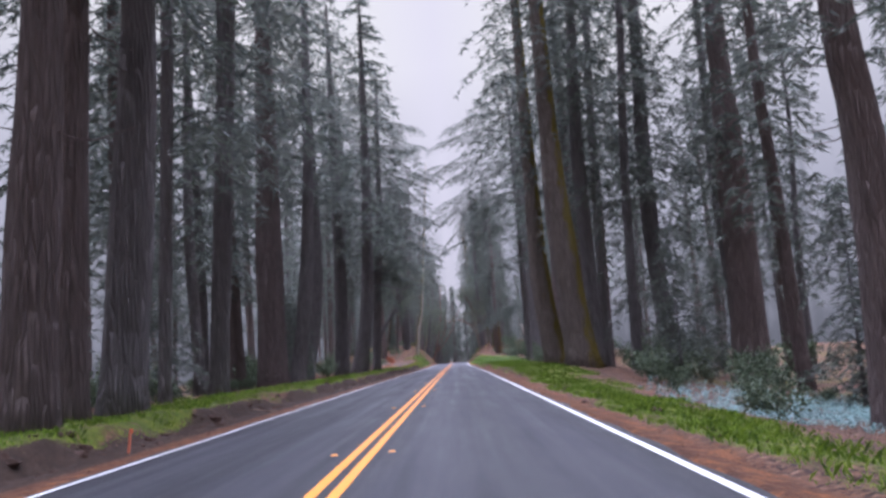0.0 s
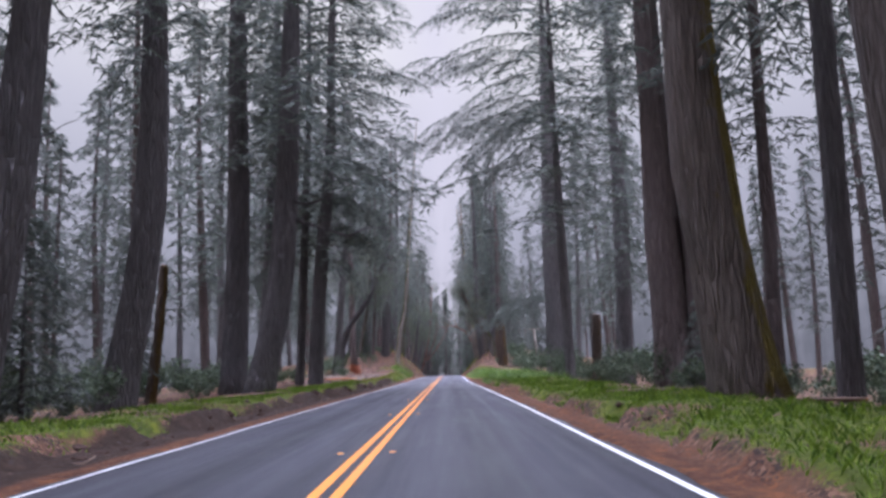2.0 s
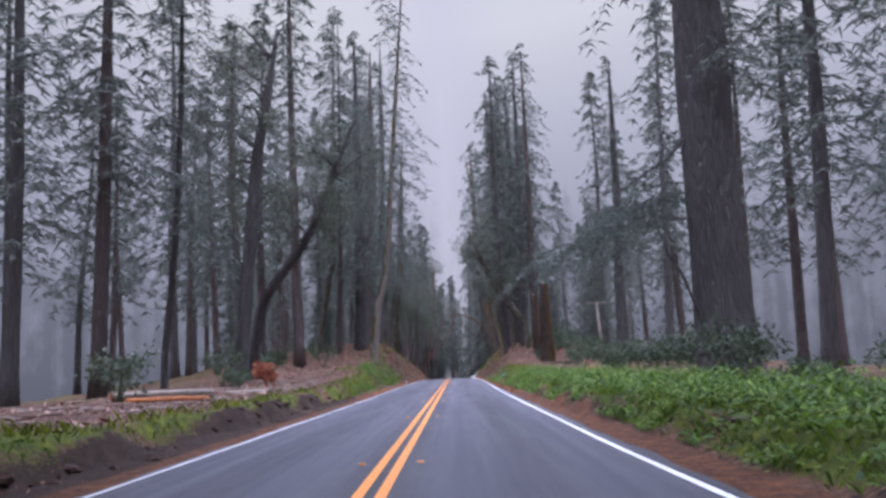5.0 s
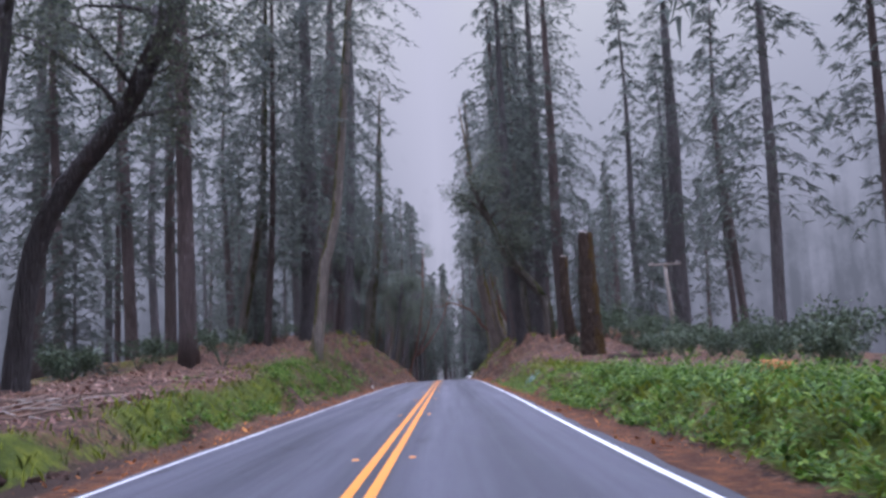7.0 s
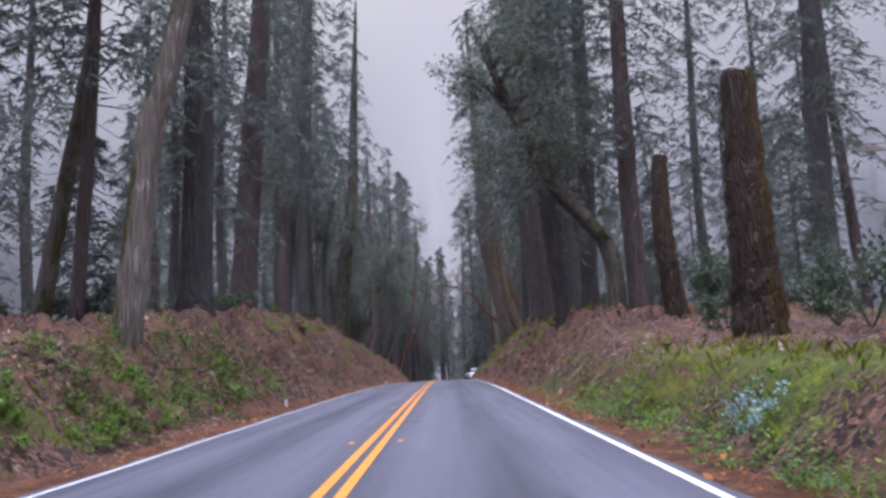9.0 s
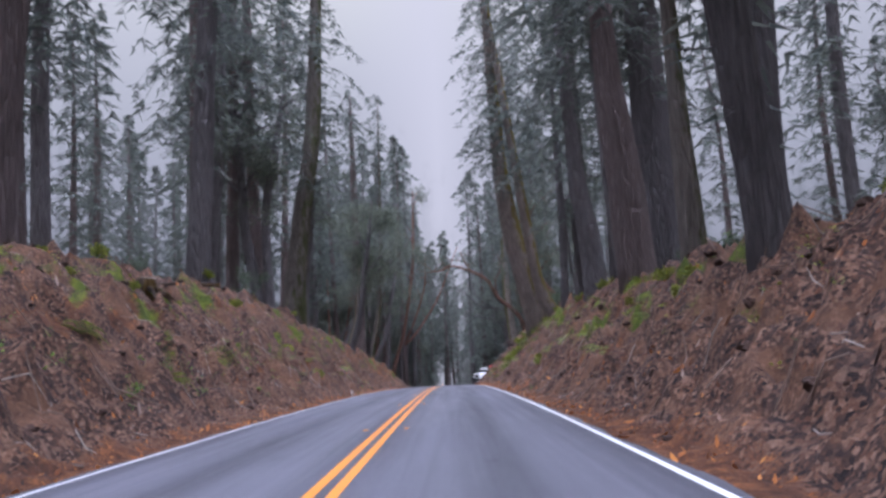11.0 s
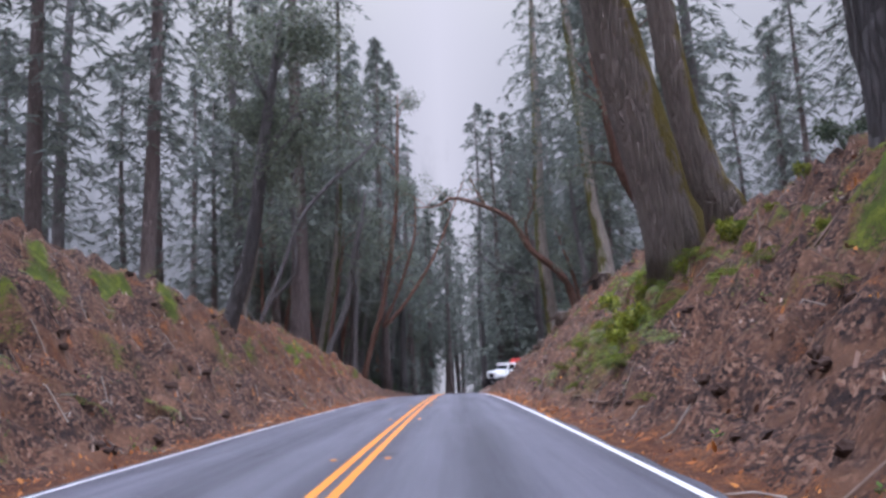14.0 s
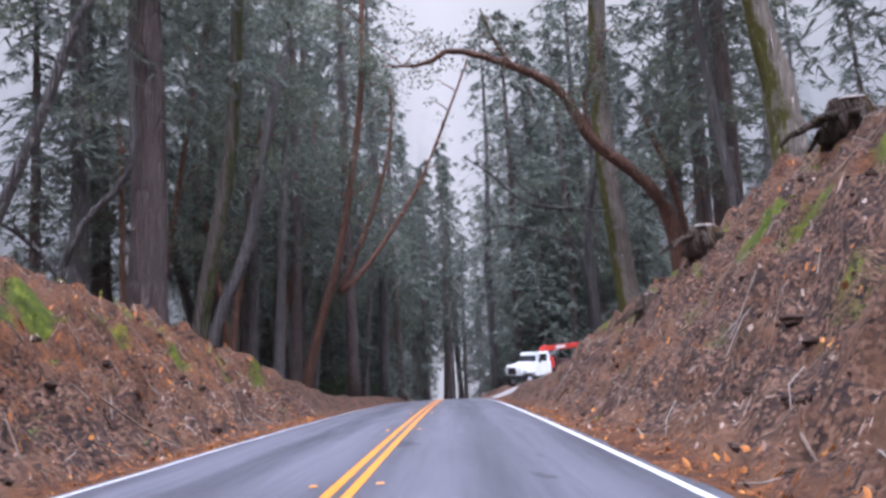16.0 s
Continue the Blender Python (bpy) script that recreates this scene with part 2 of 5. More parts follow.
def mesh_of(name, verts, faces, mat, smooth=False):
    me = bpy.data.meshes.new(name)
    me.from_pydata(np.asarray(verts, float).tolist(), [], [tuple(f) for f in np.asarray(faces).tolist()] if isinstance(faces, np.ndarray) else faces)
    me.materials.append(mat)
    if smooth:
        me.polygons.foreach_set("use_smooth", [True] * len(me.polygons))
    return me


def part(name, data, mat, parent, label="", m=None):
    """Links a bmesh or a mesh as one mesh object under a thing or a part."""
    if isinstance(data, bmesh.types.BMesh):
        me = bpy.data.meshes.new(name)
        data.to_mesh(me)
        data.free()
        me.materials.append(mat)
        data = me
    ob = new(name, data)
    ob.parent = parent
    if m is not None:
        ob.matrix_basis = m
    return tagged(ob, label)


def thing(name, place, label, category, group="", kind=""):
    ob = new(name)
    ob.empty_display_size = 0.2
    ob.location = place
    return tagged(ob, label, category, group, kind)


def waves(x, y, size, seed):
    """Smooth unevenness between about -1 and 1 with features of that size."""
    r = np.random.RandomState(seed)
    out = 0
    for _ in range(7):
        a, f, p = r.uniform(0, 6.283), r.uniform(0.6, 1.9) * 6.283 / size, r.uniform(0, 6.283)
        out = out + np.sin(f * (np.cos(a) * x + np.sin(a) * y) + p)
    return out / 3.2


def road_z(y):
    y = np.asarray(y, float)
    return np.where(y < 165, 0.0, np.where(y < 345, -(y - 165) ** 2 / 5200.0, -6.23 - 0.0692 * (y - 345)))


def mid_road(y):
    """The road runs straight on beyond the crest."""
    return 0.0 * np.asarray(y, float)


def half_road(y):
    """From the middle line to the white edge line."""
    return np.interp(y, [60, 95, 120, 145, 180], [3.1, 2.82, 2.82, 3.0, 3.12])


LEFT_H = ((0, 0.36), (60, 0.32), (80, 0.36), (95, 0.4), (110, 0.45), (124, 0.55), (135, 1.0), (150, 1.55), (165, 2.9), (185, 4.2), (205, 5.2), (220, 5.2), (236, 3.9), (252, 3.8), (260, 2.9), (267, 1.5), (275, 0.7), (285, 0.5), (420, 0.6))
RIGHT_H = ((0, 0.06), (28, 0.08), (50, 0.32), (90, 0.34), (115, 0.4), (128, 0.5), (140, 0.7), (148, 0.95), (156, 1.2), (162, 1.55), (170, 2.5), (185, 3.4), (205, 4.6), (225, 5.2), (245, 6.4), (257, 6.2), (264, 3.0), (272, 1.1), (285, 0.9), (420, 0.6))


def ground_z(x, y):
    y = np.asarray(y, float)
    x = np.asarray(x, float) - mid_road(y)
    a = np.abs(x)
    rise = np.where(x < 0, np.interp(y, *zip(*LEFT_H)), np.interp(y, *zip(*RIGHT_H)))
    rise = rise * np.interp(a, [15, 45], [1.0, 0.1])
    foot = half_road(y) + np.where(x < 0, np.interp(y, [120, 160], [1.25, 0.75]), np.interp(y, [120, 160], [0.85, 0.75])) + np.interp(y, [118, 140], [0.34, 0.22]) * waves(x * 0, y, 4.0, 3) + 0.12 * waves(x * 0, y, 1.7, 4)
    run = np.interp(y, [112, 128], [0.1, 0.35]) + 1.02 * np.where(x < 0, np.interp(y, *zip(*LEFT_H)), np.interp(y, *zip(*RIGHT_H)))
    u = np.clip((a - foot) / run, 0, 1)
    u = np.where(rise > 1.2, 0.55 * u + 0.45 * (3 * u ** 2 - 2 * u ** 3), 3 * u ** 2 - 2 * u ** 3)
    side = np.where((x > 0), np.interp(y, [10, 40, 112, 138], [0.02, 0.14, 0.14, 0.0]), np.interp(y, [20, 45, 70, 85], [0.0, 0.09, 0.09, 0.0]))
    z = rise * u - side * np.clip(a - 7.2, 0, 9) + np.where(a > 14, np.clip(a - 14, 0, 60) * np.interp(y, [130, 200], [-0.07, -0.03]), 0)
    z = z - 0.175 * np.clip(a - 3.4, 0, 7) * np.interp(y, [28, 48], [1, 0]) * (x > 0)
    off = np.clip((a - half_road(y) - 0.25) / 1.5, 0, 1)
    tall = np.clip(rise / 2.5, 0.25, 1)
    z = z + off * tall * (0.16 * waves(x, y, 3.1, 5) + 0.09 * waves(x, y, 1.05, 6) + 0.05 * waves(x, y, 0.45, 7) + np.clip(rise - 1.2, 0, 1) * (0.17 * waves(x, y, 0.8, 9) + 0.34 * np.abs(waves(x, y, 1.7, 10)) - 0.14)) + np.clip(a - 15, 0, 30) / 30 * 0.5 * waves(x, y, 17, 8)
    side_road = np.clip(1 - np.abs(y - 290 - 0.12 * (a - 3)) / 8.0, 0, 1) * (x > 2.5) * (x < 26)
    side_road = np.clip(side_road * 3, 0, 1)
    z = z * (1 - side_road) + side_road * np.clip(0.32 * (a - 3.3), -0.02, 0.74)
    return np.where(a < half_road(y) + 0.12, -0.06, z - 0.02 * np.clip(1 - off, 0, 1)) + road_z(y)


def gz(x, y):
    return float(ground_z(x, y))


def tube(points, radii, sides=8, rough=0.0, seed=0, cap=True):
    """A tapered tube along points (n, 3): vertices and faces."""
    r = np.random.RandomState(seed)
    p, radii = np.asarray(points, float), np.asarray(radii, float)
    n = len(p)
    d = np.gradient(p, axis=0)
    d /= np.linalg.norm(d, axis=1)[:, None] + 1e-9
    ref = np.where(np.abs(d[:, 2:3]) > 0.9, [[0.0, 1.0, 0.0]], [[0.0, 0.0, 1.0]])
    u = np.cross(d, ref)
    u /= np.linalg.norm(u, axis=1)[:, None] + 1e-9
    v = np.cross(d, u)
    a = np.arange(sides) * 2 * np.pi / sides
    ridge = 1 + rough * r.uniform(-1, 1, sides)[None, :] + rough * 0.7 * r.uniform(-1, 1, (n, sides))
    ring = p[:, None, :] + (radii[:, None] * ridge)[:, :, None] * (np.cos(a)[None, :, None] * u[:, None, :] + np.sin(a)[None, :, None] * v[:, None, :])
    verts = ring.reshape(-1, 3)
    faces = []
    for i in range(n - 1):
        for j in range(sides):
            k = (j + 1) % sides
            faces.append((i * sides + j, i * sides + k, (i + 1) * sides + k, (i + 1) * sides + j))
    if cap:
        faces.append(tuple(range(sides))[::-1])
        faces.append(tuple((n - 1) * sides + j for j in range(sides)))
    return verts, faces


def curve_points(points, n):
    """n points along a smooth curve through points."""
    p = np.asarray(points, float)
    q = np.vstack([2 * p[0] - p[1], p, 2 * p[-1] - p[-2]])
    length = np.concatenate([[0], np.cumsum(np.linalg.norm(np.diff(p, axis=0), axis=1))])
    out = []
    for s in np.linspace(0, length[-1], n):
        i = min(int(np.searchsorted(length, s, side="right")) - 1, len(p) - 2)
        t = (s - length[i]) / max(length[i + 1] - length[i], 1e-9)
        a, b, c, d = q[i], q[i + 1], q[i + 2], q[i + 3]
        out.append(0.5 * (2 * b + (c - a) * t + (2 * a - 5 * b + 4 * c - d) * t ** 2 + (3 * b - 3 * c + d - a) * t ** 3))
    return np.array(out)


class Leaves:
    """Collects small triangles and tubes into one mesh."""

    def __init__(self, seed):
        self.r = np.random.RandomState(seed)
        self.v, self.f, self.n = [], [], 0

    def tris(self, a, b, c):
        k = len(a)
        self.v.append(np.stack([a, b, c], 1).reshape(-1, 3))
        self.f += (np.arange(3 * k).reshape(-1, 3) + self.n).tolist()
        self.n += 3 * k

    def quads(self, a, b, c, d):
        k = len(a)
        self.v.append(np.stack([a, b, c, d], 1).reshape(-1, 3))
        self.f += (np.arange(4 * k).reshape(-1, 4) + self.n).tolist()
        self.n += 4 * k

    def tube(self, points, radii, sides=4):
        v, f = tube(points, radii, sides, cap=False)
        self.v.append(v)
        self.f += [tuple(i + self.n for i in q) for q in f]
        self.n += len(v)

    def mesh(self, name, mat):
        return mesh_of(name, np.concatenate(self.v), self.f, mat)

    def bough(self, root, tip, sag, spread, gap=0.24, leaf=0.17, wood=0.03):
        """A fir bough: a sagging limb with side twigs that carry needles and hang at their ends."""
        r = self.r
        root, tip = np.asarray(root, float), np.asarray(tip, float)
        length = np.linalg.norm(tip - root)
        t = np.linspace(0, 1, 7)[:, None]
        line = root + (tip - root) * t
        line[:, 2] += sag * length * (np.sin(t[:, 0] * np.pi) * 0.5 - t[:, 0] ** 2 * 0.35)
        self.tube(line, np.linspace(wood, 0.008, 7), 3)
        side = np.cross((tip - root) / length, [0, 0, 1])
        side /= np.linalg.norm(side) + 1e-9
        along = (tip - root) / length
        count = max(3, int(length / gap))
        for s in np.linspace(0.22, 1.0, count):
            i = min(int(s * 6), 5)
            base = line[i] + (line[i + 1] - line[i]) * (s * 6 - i)
            for sign in (-1, 1):
                if r.rand() < 0.16:
                    continue
                size = spread * (1.15 - 0.75 * s) * r.uniform(0.6, 1.25)
                way = side * sign * r.uniform(0.7, 1.1) + along * r.uniform(0.3, 0.8) + np.array([0, 0, r.uniform(-0.45, 0.05)])
                way /= np.linalg.norm(way)
                m = max(3, int(size / (0.5 * leaf)))
                q = np.linspace(0.08, 1, m)[:, None]
                spine = base + way * size * q + np.array([0, 0, -1.0]) * (q ** 2) * size * r.uniform(0.25, 0.75)
                spine += r.normal(0, 0.02, spine.shape)
                for flip in (-1, 1):
                    out = np.cross(way, [0, 0, 1]) * flip * 0.75 + way * 0.75 + r.normal(0, 0.25, (m, 3)) + np.array([0, 0, -0.3])
                    out /= np.linalg.norm(out, axis=1)[:, None]
                    ln = leaf * r.uniform(0.7, 1.4, (m, 1))
                    wide = np.cross(out, r.normal(0, 1, (m, 3)))
                    wide /= np.linalg.norm(wide, axis=1)[:, None] + 1e-9
                    wide *= leaf * 0.12
                    self.tris(spine - wide, spine + wide, spine + out * ln)

    def clump(self, centre, radius, count, leaf=0.10, flat=0.7, droop=0.0):
        """Broad leaves scattered round a place, turned every way, thinner towards the rim."""
        r = self.r
        d = r.normal(0, 1, (count, 3))
        d /= np.linalg.norm(d, axis=1)[:, None]
        p = np.asarray(centre, float) + d * (radius * r.uniform(0.15, 1, (count, 1)) ** 0.6) * [1, 1, flat]
        way = d + r.normal(0, 0.6, (count, 3)) + [0, 0, -droop]
        way /= np.linalg.norm(way, axis=1)[:, None]
        wide = np.cross(way, r.normal(0, 1, (count, 3)))
        wide /= np.linalg.norm(wide, axis=1)[:, None] + 1e-9
        ln = leaf * r.uniform(0.6, 1.3, (count, 1))
        self.quads(p, p + way * ln * 0.5 + wide * ln * 0.26, p + way * ln, p + way * ln * 0.5 - wide * ln * 0.26)


# ---- road and ground ----


def build_ground():
    near = np.concatenate([[3.0, 3.2, 3.4, 3.6, 3.8], np.arange(3.95, 5.5, 0.12), np.arange(5.5, 14.01, 0.22)])
    xs = np.concatenate([-np.array([600, 350, 200, 130, 90, 65, 50, 40, 33, 28, 24, 21, 18.5, 16.5, 15]), -near[::-1], [-1.5, 0, 1.5], near, [15, 16.5, 18.5, 21, 24, 28, 33, 40, 50, 65, 90, 130, 200, 350, 600]])
    ys = np.concatenate([[-300, -150, -80, -40, -20], np.arange(-12, 150, 0.6), np.arange(150, 265, 0.3), np.arange(265, 300, 0.6), np.arange(300, 420, 3.0), [440, 480, 550, 650, 900]])
    gx, gy = np.meshgrid(xs, ys)
    z = ground_z(gx, gy)
    verts = np.stack([gx, gy, z], -1).reshape(-1, 3)
    w, h = len(xs), len(ys)
    i = (np.arange(h - 1)[:, None] * w + np.arange(w - 1)[None, :]).reshape(-1)
    me = mesh_of("ground", verts, np.stack([i, i + 1, i + w + 1, i + w], 1), GROUND, True)
    cover = np.stack([*cover_at(verts[:, 0], verts[:, 1]), soil_at(verts[:, 0], verts[:, 1]), np.ones(len(verts))], 1)
    at = me.color_attributes.new("cover", "FLOAT_COLOR", "POINT")
    at.data.foreach_set("color", cover.ravel())
    return tagged(new("ground", me), "forest floor of leaf litter, red earth and moss", "ground", kind="structure")


def cover_at(x, y):
    """How green and how bare the ground is at a place."""
    x = x - mid_road(y)
    a = np.abs(x)
    edge = a - half_road(y)
    early = np.interp(y, [135, 172], [1, 0])
    green = early * np.clip((edge - np.where(x < 0, np.where(y < 118, 1.4, 1.1), 0.75)) / 0.4, 0, 1) * np.clip((4.6 + 1.2 * waves(x, y, 9, 11) - edge) / 1.2, 0, 1) * np.clip(0.85 + 0.5 * waves(x, y, 4, 12), 0, 1)
    late = np.interp(y, [165, 180, 262, 275], [0, 1, 1, 0.3])
    high = half_road(y) + 0.75 + 0.75 * np.where(x < 0, np.interp(y, *zip(*LEFT_H)), np.interp(y, *zip(*RIGHT_H)))
    near_top = np.clip(1.3 - np.abs(a - high) / 1.6, 0.5, 1)
    green = np.maximum(green, late * near_top * np.clip(waves(x, y, 2.6, 13) * 1.7 - 0.3, 0, 0.85) * np.clip((edge - 1.6) / 1.0, 0, 1) * np.clip((7 - edge), 0, 1))
    fern_bank = np.exp(-((y - 229) / 7) ** 2 - ((x - 5.8) / 1.8) ** 2)
    green = np.maximum(green, 0.52 * fern_bank)
    green = np.where((x < 0) & (y > 98) & (y < 141), green * np.clip(2.9 - edge, 0, 1), green)
    green = np.maximum(green, np.clip((a - 10.5) / 3, 0, 1) * np.clip(0.3 + 0.25 * waves(x, y, 6, 15), 0, 0.5))
    bare = np.clip(1.2 - np.abs(edge - 0.35) / 0.6, 0, 1) * 0.9 + late * np.maximum(np.clip(waves(x, y, 2.0, 14) * 1.5 - 0.75, 0, 0.6), (x < 0) * np.interp(y, [228, 238], [0, 0.46])) * np.clip(edge - 1.2, 0, 1)
    return green, np.clip(bare, 0, 1)


def soil_at(x, y):
    """Dark torn soil on the face of the low ledges."""
    edge = np.abs(x) - half_road(y)
    face = np.clip(1.5 - np.abs(edge - 1.15) / 0.5, 0, 1) * np.interp(y, [118, 132], [1, 0])
    return face * np.where(x < 0, 1.0, 0.3)


def strip(name, y0, y1, left, right, lift, mat, label, step=2.0, crown=0.05):
    """A band laid on the road from y0 to y1 between two offsets from the middle."""
    ys = np.arange(y0, y1 + 0.01, step)
    cols = np.linspace(0, 1, 9 if right(0) - left(0) > 2 else 2)
    verts = []
    for y in ys:
        l, r = left(y) + float(mid_road(y)), right(y) + float(mid_road(y))
        for c in cols:
            x = l + (r - l) * c
            verts.append((x, y, float(road_z(y)) + lift - crown * ((x - float(mid_road(y))) / 3.1) ** 2))
    w = len(cols)
    faces = [(j * w + i, j * w + i + 1, (j + 1) * w + i + 1, (j + 1) * w + i) for j in range(len(ys) - 1) for i in range(w - 1)]
    ob = new(name, mesh_of(name, verts, faces, mat, True))
    return tagged(ob, label, name.replace("_", " "), kind="structure")


build_ground()
inset = lambda y: float(np.interp(y, [85, 95, 125, 140], [0, 0.08, 0.08, 0]))
wob = lambda y: 0.03 * math.sin(y * 0.9) + 0.03 * math.sin(y * 2.3 + 1)
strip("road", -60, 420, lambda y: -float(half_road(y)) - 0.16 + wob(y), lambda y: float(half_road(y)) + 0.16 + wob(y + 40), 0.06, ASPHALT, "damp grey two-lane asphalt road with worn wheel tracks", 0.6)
strip("edge_line_left", -60, 420, lambda y: -float(half_road(y)) - 0.032 + wob(y) * 0.3, lambda y: -float(half_road(y)) + 0.032 + wob(y) * 0.3, 0.064, WHITE_PAINT, "thin white painted line along the road edge")
strip("edge_line_right", -60, 420, lambda y: float(half_road(y)) - 0.043 - inset(y), lambda y: float(half_road(y)) + 0.043 - inset(y), 0.064, WHITE_PAINT, "white painted line along the road edge")
strip("centre_line_left", -60, 420, lambda y: -0.15, lambda y: -0.05, 0.064, YELLOW_PAINT, "orange-yellow stripe of the double centre line")
strip("centre_line_right", -60, 420, lambda y: 0.05, lambda y: 0.15, 0.064, YELLOW_PAINT, "orange-yellow stripe of the double centre line")

# misty distance behind the forest: haze and its glow are painted on a cylinder
def build_backdrop():
    m = bpy.data.materials.new("glowing_far_mist")
    m.use_nodes = True
    n, l = m.node_tree.nodes, m.node_tree.links
    n.remove(n["Principled BSDF"])
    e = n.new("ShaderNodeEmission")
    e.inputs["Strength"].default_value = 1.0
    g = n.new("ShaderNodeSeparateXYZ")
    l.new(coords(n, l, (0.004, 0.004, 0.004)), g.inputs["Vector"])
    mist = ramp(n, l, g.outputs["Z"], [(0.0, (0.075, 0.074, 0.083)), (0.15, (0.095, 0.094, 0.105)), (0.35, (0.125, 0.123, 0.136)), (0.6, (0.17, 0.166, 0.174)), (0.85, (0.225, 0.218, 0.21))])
    # brighter haze painted into the emission straight ahead, above the road
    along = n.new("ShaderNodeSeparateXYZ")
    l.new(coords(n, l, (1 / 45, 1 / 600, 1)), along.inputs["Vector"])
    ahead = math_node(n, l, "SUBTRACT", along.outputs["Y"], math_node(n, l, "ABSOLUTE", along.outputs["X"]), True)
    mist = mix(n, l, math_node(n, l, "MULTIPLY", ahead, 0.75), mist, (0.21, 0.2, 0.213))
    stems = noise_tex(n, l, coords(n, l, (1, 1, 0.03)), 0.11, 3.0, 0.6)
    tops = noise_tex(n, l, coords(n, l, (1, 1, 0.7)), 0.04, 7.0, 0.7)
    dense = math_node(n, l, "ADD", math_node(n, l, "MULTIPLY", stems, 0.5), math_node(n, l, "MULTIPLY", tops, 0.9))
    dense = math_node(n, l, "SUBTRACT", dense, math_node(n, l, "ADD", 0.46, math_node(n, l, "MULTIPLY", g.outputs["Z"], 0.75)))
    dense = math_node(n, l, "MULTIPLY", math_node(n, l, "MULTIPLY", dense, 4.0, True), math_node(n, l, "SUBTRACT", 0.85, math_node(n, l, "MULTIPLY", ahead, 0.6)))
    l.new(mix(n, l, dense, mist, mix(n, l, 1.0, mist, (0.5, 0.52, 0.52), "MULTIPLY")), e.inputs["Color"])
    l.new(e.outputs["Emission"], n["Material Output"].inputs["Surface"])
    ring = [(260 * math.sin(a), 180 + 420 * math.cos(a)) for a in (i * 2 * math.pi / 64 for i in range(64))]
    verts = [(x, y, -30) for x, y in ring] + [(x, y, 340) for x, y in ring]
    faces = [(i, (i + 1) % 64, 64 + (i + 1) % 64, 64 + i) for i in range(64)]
    tagged(new("backdrop", mesh_of("backdrop", verts, faces, m)), "glowing backdrop of painted mist with faint grey far woods", "backdrop", kind="structure")


build_backdrop()

# ---- trees ----


def fir_crown_mesh(name, seed, height, radius, branches, gap=0.5, leaf=0.4):
    """A ragged conical crown of drooping boughs round a thin stem; it stands on z = 0."""
    c = Leaves(seed)
    r = c.r
    for i in range(branches):
        t = (i + r.rand()) / branches
        z = height * t
        reach = radius * ((1 - t) ** 0.75) * r.uniform(0.55, 1.15) + 0.3
        if t < 0.15:
            reach *= r.uniform(0.5, 1.0)
        a = r.uniform(0, 2 * math.pi)
        c.bough((0, 0, z), (reach * math.cos(a), reach * math.sin(a), z - reach * r.uniform(0.05, 0.4)), r.uniform(0.2, 0.6), 0.34 + 0.17 * reach, gap, leaf)
    return c.mesh(name, NEEDLES)


CROWNS = [fir_crown_mesh("crown", 20 + i, h, rad, n) for i, (h, rad, n) in enumerate(((25, 4.6, 92), (22, 4.0, 84), (28, 5.0, 96), (20, 3.6, 80)))]
FAR_CROWNS = [fir_crown_mesh("crown", 40 + i, h, rad, n, 0.9, 0.66) for i, (h, rad, n) in enumerate(((27, 4.4, 84), (30, 5.2, 90), (25, 3.8, 78)))]
YOUNG_CROWNS = [fir_crown_mesh("crown", 50 + i, h, rad, n, 0.28, 0.3) for i, (h, rad, n) in enumerate(((8, 2.1, 80), (5.5, 1.6, 66)))]
tree_count = 0


def trunk_part(tree, base, line, radii, bark, seed, flare=0.5, sides=16, n=26, rough=0.07):
    p = curve_points(line, n)
    length = np.concatenate([[0], np.cumsum(np.linalg.norm(np.diff(p, axis=0), axis=1))])
    at = np.concatenate([[0], np.cumsum(np.linalg.norm(np.diff(np.asarray(line), axis=0), axis=1))])
    rad = np.interp(length, at * length[-1] / at[-1], radii)
    rad = rad * (1 + flare * np.exp(-length / (1.6 * radii[0] + 0.25)))
    v, f = tube(p, rad, sides, rough, seed)
    return part("trunk", mesh_of("trunk", v, f, bark, True), bark, tree)


def stem_line(y, pts, full):
    """The stem in its own space, from below the ground to its tip: base place and points."""
    x0, z0 = pts[0]
    g = gz(x0, y)
    base = Vector((x0, y, g))
    line = [(0.0, 0.0, -0.9)]
    for i, (x, z) in enumerate(pts):
        if z - g > 0.3:
            line.append((x - x0, 0.0, z - g))
    if len(line) == 1:
        line.append((0.0, 0.0, 1.0))
    if full > line[-1][2] + 1:
        lx, _, lz = line[-1]
        px, _, pz = line[-2]
        k = 0.35 * (lx - px) / max(lz - pz, 0.5)
        line.append((lx + k * (full - lz) * 0.5, 0.0, lz + (full - lz) * 0.5))
        line.append((lx + k * (full - lz), 0.0, full))
    return base, line


def x_at(line, z):
    return float(np.interp(z, [p[2] for p in line], [p[0] for p in line]))


def limb_part(tree, root, tip, radius, bark, seed, sag=0.12, name="limb"):
    r = np.random.RandomState(seed)
    root, tip = np.asarray(root, float), np.asarray(tip, float)
    t = np.linspace(0, 1, 6)[:, None]
    p = root + (tip - root) * t
    ln = np.linalg.norm(tip - root)
    p[:, 2] += -sag * ln * np.sin(t[:, 0] * np.pi) + r.normal(0, 0.02 * ln, 6) * (t[:, 0] > 0)
    p[:, 1] += r.normal(0, 0.03 * ln, 6) * t[:, 0]
    v, f = tube(p, np.linspace(radius, radius * 0.3, 6), 6, 0.08, seed)
    return part(name, mesh_of(name, v, f, bark, True), bark, tree)


